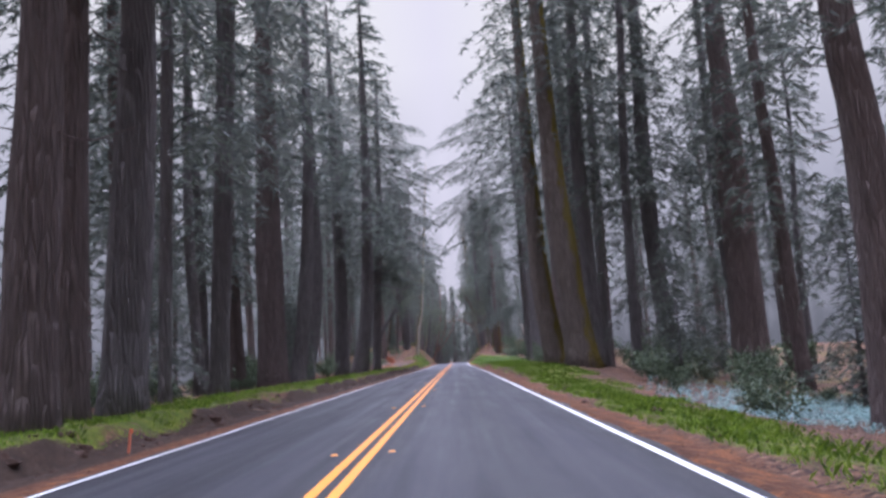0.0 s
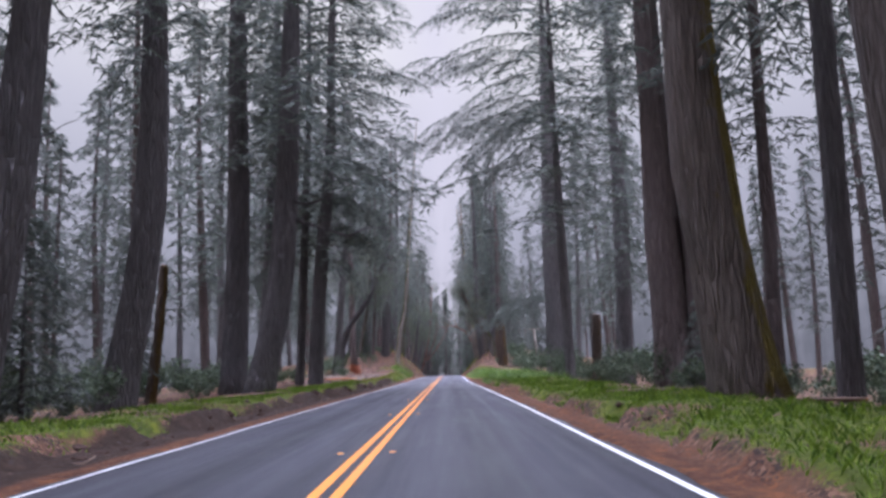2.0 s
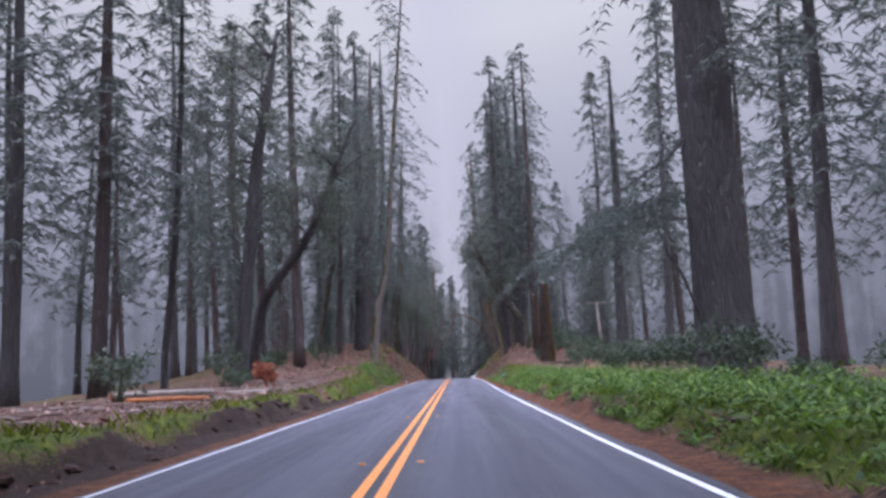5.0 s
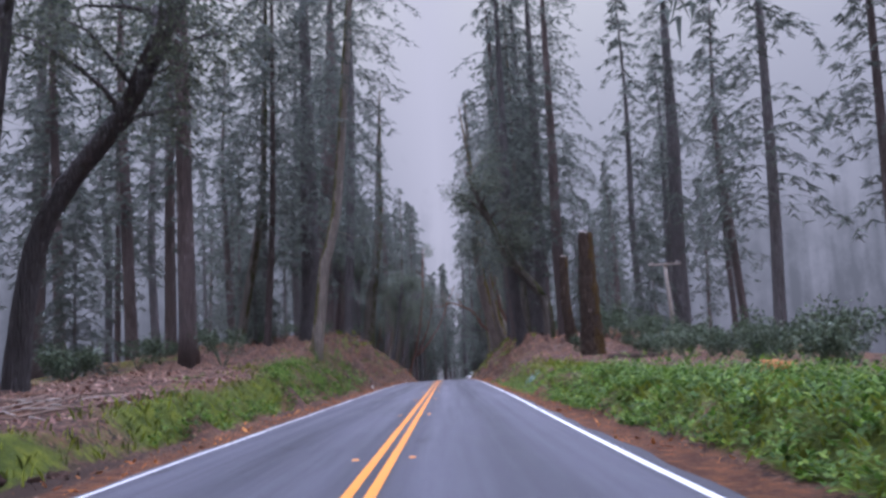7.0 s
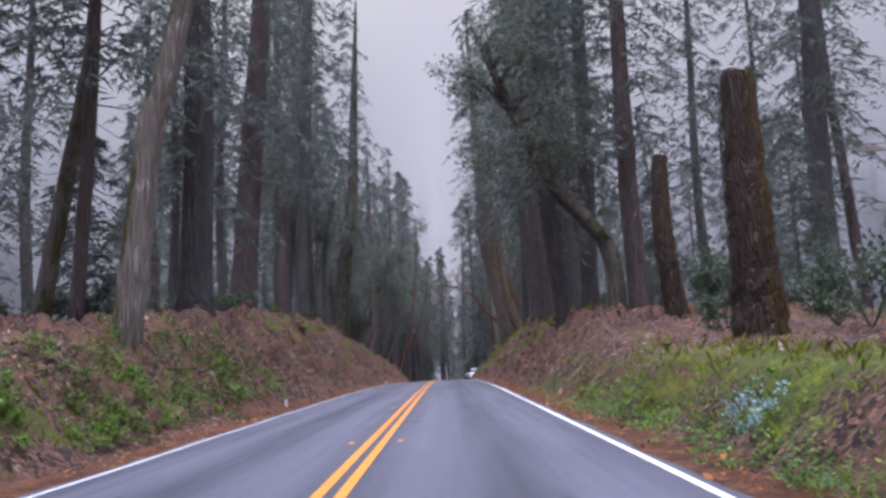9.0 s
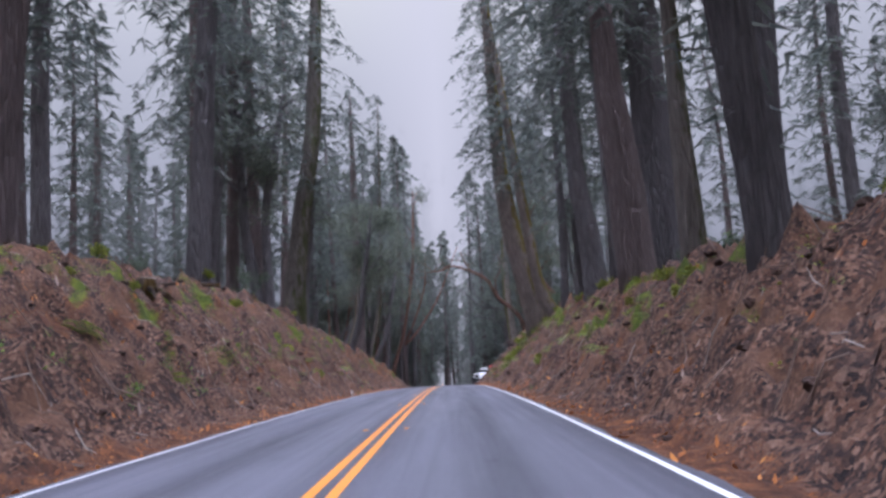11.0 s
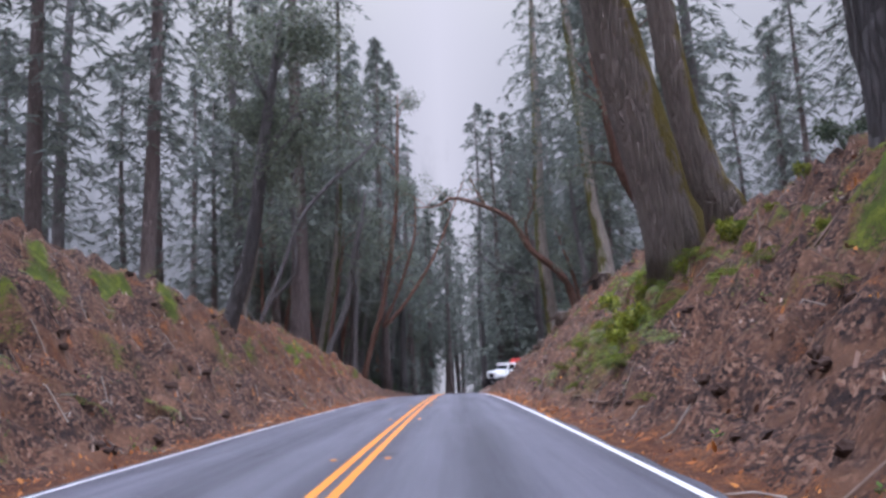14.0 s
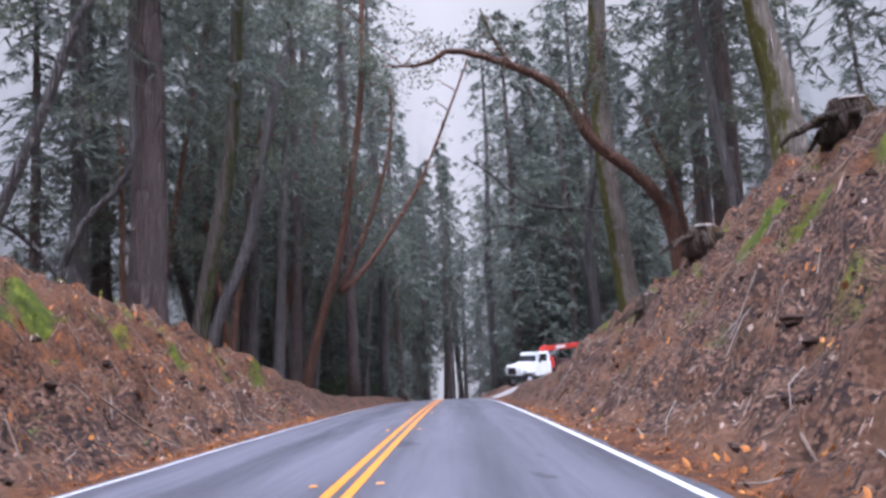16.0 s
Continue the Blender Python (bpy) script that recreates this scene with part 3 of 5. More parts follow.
def conifer(y, pts, r0, r1, bark, crown, label, category="fir tree", name="fir_tree", boughs=(), limbs=(), dead=5, flare=0.5, wide=1.0):
    global tree_count
    tree_count += 1
    seed = 100 + tree_count
    r = random.Random(seed)
    full = max(33.0, crown + 24.0, pts[-1][1] + 14.0)
    base, line = stem_line(y, pts, full)
    tree = thing(name, base, label, category, "trees along the road")
    radii = [r0] + list(np.linspace(r0, r1, len(line) - 3)) + [r1 * 0.7, r1 * 0.2] if len(line) > 3 else list(np.linspace(r0, r1 * 0.3, len(line)))
    radii = radii[:len(line)]
    trunk_part(tree, base, line, radii, bark, seed, flare)
    mesh = CROWNS[tree_count % len(CROWNS)]
    s = min(1.6, max(0.85, (full - crown + 1) / (25, 22, 28, 20)[tree_count % 4]))
    wide *= min(1.0, 1.15 / s) * s
    part("crown", mesh, NEEDLES, tree, "sparse dark green drooping boughs", Matrix.Translation((x_at(line, crown + 6), 0, crown)) @ pose(0, 0, 0, 0, 0, r.uniform(0, 360)) @ Matrix.Diagonal((wide, wide, s, 1)))
    for i in range(dead):
        z = r.uniform(0.45, 1.1) * crown
        a = r.uniform(0, 6.283)
        ln = r.uniform(0.6, 2.0)
        limb_part(tree, (x_at(line, z), 0, z), (x_at(line, z) + ln * math.cos(a), ln * math.sin(a), z - ln * r.uniform(-0.1, 0.5)), r.uniform(0.018, 0.035), bark, seed * 10 + i, 0.1, "dead_branch")
    for i, (z, tip) in enumerate(limbs):
        z -= base.z
        limb_part(tree, (x_at(line, z), 0, z), Vector(tip) - base, 0.10, bark, seed * 10 + 50 + i, 0.1)
    if boughs:
        for z, tip in boughs:
            c = Leaves(seed + int(10 * z))
            z -= base.z
            tip = np.array(Vector(tip) - base)
            root = np.array((x_at(line, z), 0, z))
            c.bough(root, tip, 0.25, 1.25, 0.22, 0.22, 0.06)
            for k in range(5):
                u = 0.25 + 0.15 * k
                mid = root + (tip - root) * u
                c.bough(mid, mid + (tip - root) * 0.4 + np.array((c.r.uniform(-0.6, 0.6), c.r.uniform(-1.8, 1.8), -0.9)), 0.2, 0.9, 0.22, 0.22, 0.03)
            part("hanging_bough", c.mesh("hanging_bough", NEEDLES), NEEDLES, tree)
    return tree


def fir(y, pts, r0, r1, crown, label="tall dark fir with rough bark and dead lower twigs", **more):
    return conifer(y, pts, r0, r1, BARK, crown, label, **more)


def redwood(y, pts, r0, r1, crown, label="tall straight redwood with reddish brown bark", **more):
    return conifer(y, pts, r0, r1, BARK_RED, crown, label, "redwood tree", "redwood_tree", **more)


def mossy(y, pts, r0, r1, crown, label="tall tree with green moss on its bark", **more):
    return conifer(y, pts, r0, r1, BARK_GREEN, crown, label, **more)


def mossy_big(y, pts, r0, r1, crown, label, **more):
    return conifer(y, pts, r0, r1, BARK_MOSS, crown, label, flare=0.6, **more)


def pale(y, pts, r0, r1, crown, label, **more):
    return conifer(y, pts, r0, r1, BARK_PALE, crown, label, "tree", "grey_tree", **more)


def snag(y, pts, r0, r1, label):
    """A dead trunk without a top."""
    global tree_count
    tree_count += 1
    base, line = stem_line(y, pts, 0)
    tree = thing("dead_trunk", base, label, "dead trunk", "dead trunks")
    trunk = trunk_part(tree, base, line, list(np.linspace(r0, r1, len(line))), SNAG_WOOD, tree_count, 0.35, 20, 40, 0.2)
    x, _, z = line[-1]
    v, f = tube([(x, 0, z - 0.02), (x + 0.02, 0, z + 0.05)], [r1 * 0.97, r1 * 0.86], 14, 0.05, tree_count)
    part("sawn_top", mesh_of("sawn_top", v, f, GREY_WOOD), GREY_WOOD, tree, "pale sawn or splintered top")
    for i in range(3):
        zz = z * (0.35 + 0.22 * i)
        a = 1.3 + 2.4 * i
        limb_part(tree, (x_at(line, zz), 0, zz), (x_at(line, zz) + 1.6 * r0 * math.cos(a), -abs(1.6 * r0 * math.sin(a)), zz + 0.1), 0.06, SNAG_WOOD, tree_count * 9 + i, 0.0, "branch_stub")
    return tree


def bay(y, pts, r0, r1, bark=None, small=False, label="crooked broad-leaved tree with a thin dark crown", branches=(), dense=1.0):
    """A crooked broad-leaved tree: limbs fork from the upper stem and carry clumps of leaves."""
    global tree_count
    tree_count += 1
    seed = 300 + tree_count
    r = random.Random(seed)
    bark = bark or BARK
    base, line = stem_line(y, pts, 0)
    tx, _, tz = line[-1]
    px, _, pz = line[-2]
    grow = Vector((tx - px, 0, tz - pz)).normalized()
    reach = (2.0 if small else 4.0) * r.uniform(0.9, 1.2)
    line.append((tx + grow.x * reach, r.uniform(-0.8, 0.8), tz + grow.z * reach + 0.6))
    tree = thing("broadleaf_tree", base, label, "tree", "trees along the road")
    trunk_part(tree, base, line, list(np.linspace(r0, r1, len(line) - 1)) + [r1 * 0.3], bark, seed, 0.4, 12, 30)
    c = Leaves(seed)
    stem = curve_points(line, 24)
    for i in range(7 if small else 14):
        u = r.uniform(0.45, 0.98)
        root = stem[int(u * 23)]
        a = r.uniform(0, 6.283)
        ln = r.uniform(1.0, 2.2) * (1.0 if small else 1.6)
        tip = root + np.array((ln * math.cos(a), ln * math.sin(a), ln * r.uniform(0.1, 0.9)))
        limb_part(tree, root, tip, r1 * r.uniform(0.25, 0.5), bark, seed * 10 + i, -0.12)
        for k in range(3 if small else 5):
            at = root + (tip - root) * r.uniform(0.5, 1.15) + np.array([r.uniform(-0.6, 0.6) for _ in range(3)])
            c.clump(at, r.uniform(0.5, 1.0) if small else r.uniform(0.7, 1.4), int(dense * (70 if small else 100)), 0.16, 0.6, 0.3)
            c.tube(np.array([root + (tip - root) * 0.6, (root + tip) / 2 * 0.3 + at * 0.7, at]), [0.02, 0.014, 0.006], 3)
    for i, (way, thick) in enumerate(branches):
        p = curve_points([(x - base.x, 0.25 * (k % 2) - 0.1 * k, z - base.z) for k, (x, z) in enumerate(way)], 14)
        v, f = tube(p, np.linspace(thick, thick * 0.3, 14), 8, 0.08, seed + i)
        part("bough", mesh_of("bough", v, f, bark, True), bark, tree)
        for k in range(8):
            root = p[4 + k]
            a, ln = r.uniform(0, 6.283), r.uniform(0.6, 1.9)
            tip = root + np.array((ln * math.cos(a), 0.5 * ln * math.sin(a), ln * r.uniform(-0.2, 0.9)))
            limb_part(tree, root, tip, thick * 0.28, bark, seed * 7 + 10 * i + k, -0.1, "twig")
            c.clump(tip, r.uniform(0.4, 0.8), 40, 0.15, 0.6, 0.3)
    part("foliage", c.mesh("foliage", BROAD), BROAD, tree, "clumps of small dark leaves")
    return tree


redwood(14.0, [(-5.94, 0.32), (-5.78, 3.75), (-5.61, 7.72)], 0.44, 0.33, crown=9, label='thick dark redwood trunk beside the road with bare lower bark')
redwood(17.0, [(-6.56, 0.37), (-6.40, 9.10)], 0.31, 0.25, crown=10)
fir(19.0, [(-6.38, 0.33), (-5.98, 5.20), (-5.75, 9.93)], 0.50, 0.38, crown=11)
fir(30.0, [(-7.30, 0.06), (-6.48, 14.80)], 0.34, 0.26, crown=8)
fir(24.0, [(-7.12, -0.02), (-6.72, 12.19)], 0.18, 0.14, crown=7)
redwood(52.6, [(-10.18, -0.18), (-10.13, 8.02), (-9.98, 16.50)], 0.79, 0.59, crown=12)
mossy(55.5, [(-10.40, -0.35), (-10.61, 14.00)], 0.56, 0.42, crown=11)
fir(54.1, [(-9.16, 0.04), (-8.22, 5.76), (-7.71, 13.31)], 0.49, 0.35, crown=11)
fir(66.3, [(-10.78, -0.26), (-9.50, 7.28), (-9.41, 18.81)], 0.58, 0.36, crown=12)
fir(77.5, [(-9.30, 0.15), (-9.05, 7.21), (-9.03, 16.64)], 0.58, 0.46, crown=11, wide=1.3)
fir(75.5, [(-7.75, 0.23), (-6.55, 5.70), (-6.02, 15.60)], 0.60, 0.47, crown=10, wide=1.5, limbs=[(8.6, (-1.4, 75.0, 7.6)), (9.3, (-3.8, 74.0, 9.2))], label='tall dark fir leaning over the road with a long bare limb')
fir(92.2, [(-8.69, 0.35), (-8.25, 8.55), (-7.79, 19.85)], 0.27, 0.17, crown=8, wide=1.9, boughs=[(11.0, (-3.2, 91.0, 9.6)), (13.0, (-4.0, 90.0, 11.6)), (16.0, (-2.6, 93.0, 14.0)), (10.0, (-5.0, 90.0, 8.0)), (17.5, (-1.2, 92.0, 16.6)), (9.0, (-11.5, 91.0, 7.4)), (19.5, (-2.4, 89.0, 19.0)), (14.5, (-3.4, 94.5, 12.0)), (21.5, (-0.6, 93.0, 21.5)), (12.0, (-4.4, 95.0, 10.2)), (24.0, (-1.6, 91.0, 24.4)), (27.0, (-2.0, 94.0, 27.6))])
fir(90.8, [(-7.45, 0.36), (-6.92, 7.87), (-6.25, 14.93)], 0.42, 0.34, crown=9, wide=1.5)
fir(96.8, [(-11.83, 1.61), (-11.33, 11.37), (-10.99, 17.85)], 0.50, 0.41, crown=9)
snag(74.4, [(-12.17, 0.33), (-11.84, 3.55), (-11.65, 6.17)], 0.25, 0.18, label='thin broken dead trunk leaning among the firs')
mossy_big(47.2, [(8.11, -0.21), (7.43, 7.40), (7.20, 13.54)], 0.76, 0.52, crown=15, label='massive fir with furrowed bark and golden moss on one side')
mossy_big(54.6, [(7.60, -0.18), (6.86, 5.41), (6.72, 13.09)], 0.63, 0.43, crown=13, label='large leaning fir with furrowed bark and a green mossy edge')
redwood(71.4, [(10.45, -0.79), (10.28, 6.30), (10.21, 13.04)], 0.72, 0.54, crown=12, wide=1.4)
redwood(70.9, [(11.62, -1.15), (11.54, 6.14), (11.52, 12.76)], 0.65, 0.43, crown=14)
redwood(68.1, [(13.34, 0.73), (13.50, 10.49), (13.57, 15.11)], 0.25, 0.19, crown=9)
redwood(47.4, [(17.29, -0.97), (17.36, 8.67), (17.33, 16.76)], 0.88, 0.57, crown=11)
fir(54.4, [(19.08, -0.11), (18.55, 11.74), (18.61, 19.75)], 0.39, 0.27, crown=9)
fir(51.5, [(13.98, -1.45), (13.44, 9.82), (13.69, 18.76)], 0.50, 0.39, crown=4)
fir(48.0, [(11.18, 1.45), (11.47, 11.12), (12.10, 21.29)], 0.29, 0.22, crown=9)
fir(58.0, [(11.26, 0.52), (11.64, 17.40), (11.99, 25.68)], 0.32, 0.24, crown=10)
redwood(22.0, [(12.26, 0.80), (12.22, 5.99), (11.90, 9.91)], 0.66, 0.44, crown=10)
fir(50.0, [(9.35, 0.31), (9.19, 13.47), (9.56, 22.36)], 0.40, 0.27, crown=9)
fir(118.8, [(11.86, -1.03), (11.86, 14.30), (11.87, 26.72)], 1.07, 0.59, crown=12, dead=10, boughs=[(7.4, (4.6, 117.6, 5.6)), (8.2, (6.6, 119.4, 7.2)), (7.8, (6.2, 118.0, 6.2))], limbs=[(11.5, (7.2, 118.0, 7.6)), (7.2, (9.0, 118.0, 6.9)), (1.4, (9.1, 118.2, 7.0))], label='tall roadside fir with a low drooping bough and dead sticks')
snag(98.8, [(11.68, -1.10), (12.00, 1.89), (12.10, 4.66)], 0.33, 0.28, label='short broken dead trunk standing in the undergrowth')
fir(106.8, [(15.62, -1.12), (15.99, 12.90), (15.88, 21.14)], 0.64, 0.43, crown=8)
bay(135.4, [(-11.27, 2.06), (-10.56, 5.76), (-8.12, 9.21), (-6.78, 12.02)], 0.35, 0.25, label='leaning bay tree with a dense dark crown')
bay(133.0, [(-11.49, 1.82), (-10.88, 8.86), (-10.42, 13.78), (-9.74, 17.58)], 0.44, 0.28, label='slender upright bay tree with spreading limbs')
fir(132.0, [(-15.55, 2.69), (-14.96, 8.87), (-14.60, 17.40)], 0.20, 0.16, crown=7)
pale(156.7, [(-6.26, 1.45), (-5.90, 3.49), (-5.47, 7.16), (-4.76, 9.87)], 0.33, 0.25, crown=12, label='leaning grey-barked tree at the top of the bank')
mossy(165.7, [(-12.47, 2.91), (-11.58, 7.22), (-10.85, 11.11), (-10.57, 14.14)], 0.28, 0.19, crown=8)
redwood(163.3, [(-10.14, 3.04), (-9.82, 6.66), (-9.50, 13.03)], 0.22, 0.17, crown=7)
fir(170.7, [(-8.66, 3.15), (-8.42, 10.36), (-8.40, 16.29)], 0.60, 0.49, crown=4)
redwood(182.5, [(-9.57, 4.06), (-9.14, 10.41), (-8.24, 21.53)], 0.63, 0.45, crown=7)
fir(197.6, [(-8.94, 4.85), (-8.45, 15.42), (-7.88, 28.24)], 0.48, 0.36, crown=8)
snag(159.1, [(8.90, 1.43), (8.91, 4.90), (8.94, 8.23)], 0.60, 0.36, label='tall sawn-off trunk with orange moss on top of the bank')
snag(166.5, [(9.06, 2.10), (8.67, 4.78), (8.73, 7.85)], 0.38, 0.25, label='slim sawn-off mossy trunk on top of the bank')
redwood(175.2, [(9.71, 2.32), (9.59, 9.32), (9.69, 17.34)], 0.42, 0.32, crown=7)
fir(177.6, [(6.79, 2.58), (6.17, 9.23), (6.23, 18.61)], 0.40, 0.30, crown=5, wide=1.3)
fir(183.6, [(8.88, 2.74), (9.19, 11.29), (9.41, 21.12)], 0.46, 0.37, crown=8)
bay(173.6, [(8.37, 2.56), (8.12, 5.58), (6.13, 8.26), (4.83, 10.83)], 0.41, 0.26, bark=BARK_GREEN, label='arching mossy tree leaning towards the road')
fir(177.6, [(19.24, 2.35), (19.34, 9.39), (19.71, 17.92)], 0.60, 0.48, crown=8)
redwood(192.5, [(7.78, 3.77), (7.49, 7.59), (7.21, 10.90)], 0.65, 0.46, crown=9, flare=0.2)
fir(196.8, [(9.83, 4.20), (9.73, 6.74), (9.66, 9.74)], 0.98, 0.73, crown=11, flare=0.2)
fir(205.2, [(8.58, 3.89), (8.25, 7.25), (7.89, 10.49)], 0.54, 0.36, crown=9)
mossy(186.5, [(8.00, 3.37), (7.90, 5.78), (7.85, 8.21)], 0.34, 0.24, crown=9)
fir(198.5, [(8.47, 3.70), (8.25, 5.86), (8.09, 7.58)], 0.18, 0.14, crown=8)
fir(197.6, [(8.33, 3.63), (8.20, 5.57), (8.15, 7.18)], 0.12, 0.09, crown=9)
mossy_big(229.3, [(8.33, 3.63), (6.80, 9.01), (5.99, 13.76), (5.68, 18.05)], 0.80, 0.55, crown=12, label='huge leaning fir on the bank with a mossy root flare')
mossy_big(227.3, [(9.09, 3.26), (8.72, 4.93), (7.91, 7.25)], 0.49, 0.40, crown=9, label='leaning mossy trunk on the edge of the cut bank')
bay(221.6, [(10.65, 4.49), (10.32, 7.66), (10.18, 11.47), (10.08, 14.46)], 0.28, 0.17, small=True)
fir(210.6, [(9.26, 4.12), (9.21, 7.46), (9.16, 9.42)], 0.14, 0.11, crown=7)
fir(221.0, [(9.98, 4.21), (9.83, 6.29), (9.63, 7.76)], 0.10, 0.07, crown=6)
bay(218.3, [(8.70, 3.94), (8.87, 9.77), (8.82, 16.11)], 0.28, 0.19, small=True)
redwood(210.6, [(-12.67, 6.33), (-12.65, 10.79), (-12.69, 13.82)], 0.58, 0.45, crown=10)
fir(212.0, [(-12.64, 6.42), (-12.13, 11.20), (-11.82, 14.36)], 0.43, 0.29, crown=9)
bay(213.7, [(-10.18, 5.52), (-10.82, 9.51), (-11.05, 13.71)], 0.41, 0.25)
bay(213.6, [(-9.44, 5.38), (-9.53, 10.52), (-8.76, 14.93)], 0.31, 0.23, small=True)
mossy(218.3, [(-8.83, 5.02), (-8.21, 10.56), (-7.26, 16.88)], 0.71, 0.52, crown=8)
bay(220.6, [(-8.54, 5.84), (-7.98, 11.54), (-7.74, 14.88)], 0.35, 0.27, small=True)
bay(236.5, [(-7.52, 1.89), (-6.48, 5.19), (-5.89, 9.19), (-5.72, 10.40)], 0.30, 0.2, label='slim dark leaning tree on the bank with a wide leafy crown', dense=2.4)
bay(254.2, [(-10.11, 3.10), (-8.76, 6.38), (-7.63, 9.26), (-5.77, 11.40), (-3.52, 13.30)], 0.17, 0.10, bark=BARK, small=True, label='thin sinuous bare tree curving over the bank')
redwood(263.2, [(-9.42, 1.86), (-9.28, 7.48), (-9.37, 13.34)], 0.66, 0.5, crown=9)
bay(240.8, [(-7.83, 3.25), (-7.31, 5.33), (-6.93, 8.88)], 0.18, 0.12, bark=BARK_PALE, small=True)
pale(258.2, [(11.22, 5.15), (10.94, 8.13), (10.54, 10.06)], 0.52, 0.35, crown=8, label='pale leaning trunk at the top of the cut bank')
bay(245.0, [(11.99, 6.11), (10.48, 7.92), (9.66, 9.72), (9.35, 11.42)], 0.34, 0.22, bark=BARK_MADRONE, label='leaning madrone on the crest of the bank')
bay(260.9, [(10.40, 4.15), (9.91, 7.81), (9.68, 10.50)], 0.20, 0.13, small=True)
mossy(266.0, [(-8.38, 1.54), (-7.67, 5.38), (-7.06, 8.9), (-6.73, 14.38)], 0.33, 0.25, crown=10, label='leaning mossy trunk with bare lower bark at the road edge')
bay(266.0, [(-7.86, 1.3), (-6.5, 4.67), (-5.75, 8.61), (-5.25, 10.84)], 0.27, 0.17, small=True, label='slim dark tree leaning beside a mossy trunk')
bay(262.0, [(-11.9, 3.1), (-11.05, 5.06), (-9.9, 6.26), (-9.41, 7.4), (-9.49, 10.78), (-9.44, 12.81)], 0.15, 0.10, small=True, label='thin crooked tree with a kinked dark stem', branches=[([(-11.9, 3.29), (-12.76, 4.29), (-13.72, 5.1), (-14.68, 5.34)], 0.13)])
bay(281.0, [(-7.13, -1.51), (-6.07, 2.46), (-5.01, 5.88), (-3.6, 13.91), (-3.19, 20.61)], 0.31, 0.15, bark=BARK_MADRONE, label='red-barked madrone whose bare boughs lean over the road', branches=[([(-5.09, 3.67), (-3.37, 7.39), (-1.92, 11.84), (-1.76, 15.47)], 0.19), ([(-5.09, 3.67), (-3.46, 5.16), (-0.42, 9.49), (1.73, 14.29), (2.84, 16.9)], 0.17)])
bay(289.0, [(-10.53, -1.69), (-9.44, 4.79), (-8.03, 8.81), (-7.48, 14.48)], 0.26, 0.16, bark=BARK_MADRONE, small=True, label='red-barked madrone with a bent stem')
bay(269.0, [(10.56, 4.0), (9.65, 6.61), (7.43, 8.66), (6.15, 10.94), (4.06, 12.17), (1.69, 12.93), (0.45, 12.37)], 0.36, 0.09, bark=BARK_MADRONE, small=True, label='madrone arching low across the road', branches=[([(4.18, 12.16), (3.42, 13.58), (2.99, 14.62)], 0.12), ([(7.43, 8.66), (7.2, 10.6), (7.9, 12.4), (7.6, 14.2)], 0.13)])
bay(268.5, [(10.92, 4.0), (10.29, 7.3), (10.0, 8.04)], 0.17, 0.10, bark=BARK_MADRONE, small=True, label='short red-barked madrone stem beside an arching trunk')
pale(274.0, [(9.58, 0.6), (9.2, 5.16), (8.9, 8.45), (8.8, 12.65), (8.97, 16.94)], 0.52, 0.40, crown=12, label='straight grey-barked trunk at the end of the bank')
bay(283.0, [(9.47, 0.3), (9.21, 6.37), (9.85, 10.69), (9.85, 15.49)], 0.32, 0.2, small=True, label='bare-limbed tree reaching over the road', branches=[([(9.31, 7.69), (8.67, 8.06), (5.73, 8.55), (3.85, 10.33), (2.25, 11.43)], 0.14), ([(9.03, 3.74), (8.51, 5.74), (7.25, 6.47), (4.67, 7.27), (3.0, 7.02)], 0.11), ([(9.2, 5.5), (7.6, 8.2), (5.6, 9.4), (4.4, 12.0)], 0.10)])
fir(91.0, [(8.9, 0.0), (8.75, 8.5), (8.7, 14.0)], 0.30, 0.22, crown=10, wide=1.9, boughs=[(25.0, (1.2, 90.0, 24.6)), (27.0, (2.0, 93.0, 27.0)), (17.5, (2.4, 90.0, 14.6)), (19.0, (0.6, 91.5, 16.4)), (18.2, (3.6, 86.0, 15.6)), (20.5, (1.0, 95.0, 18.6)), (16.5, (4.5, 89.0, 13.6)), (21.5, (2.2, 88.0, 20.2)), (23.0, (0.2, 92.0, 22.0)), (18.5, (4.0, 94.0, 16.8))], label='fir whose long boughs hang over the road')


# young firs with boughs down to the ground


def young_fir(x, y, k, s):
    t = thing("young_fir", (x, y, gz(x, y)), "bushy young fir with dense boughs down to the ground", "fir tree", "young firs")
    v, f = tube([(0, 0, -0.3), (0, 0, (8, 5.5)[k] * s)], [0.09 * s, 0.01], 8, 0.05, 1)
    part("trunk", mesh_of("trunk", v, f, BARK, True), BARK, t)
    part("crown", YOUNG_CROWNS[k], NEEDLES, t, "dense dark green boughs", pose(0, 0, 0.25, 0, 0, 70 * x) @ Matrix.Diagonal((s, s, s, 1)))


for x, y, k, s in ((12.3, 43, 0, 0.95), (16.5, 33, 0, 1.1), (-9.8, 58, 1, 1.0), (-12.5, 40, 0, 0.9), (19, 58, 0, 1.0), (14.5, 88, 1, 1.0), (-13.5, 75, 0, 0.9), (-15, 28, 0, 1.0), (10.6, 68, 1, 0.6), (-11.8, 168, 1, 1.2), (-13.8, 178, 0, 0.8), (12.5, 182, 0, 0.9), (15.5, 172, 0, 1.0), (-16, 150, 0, 1.1)):
    young_fir(x, y, k, s)

# the deeper forest: the same few tall firs again and again


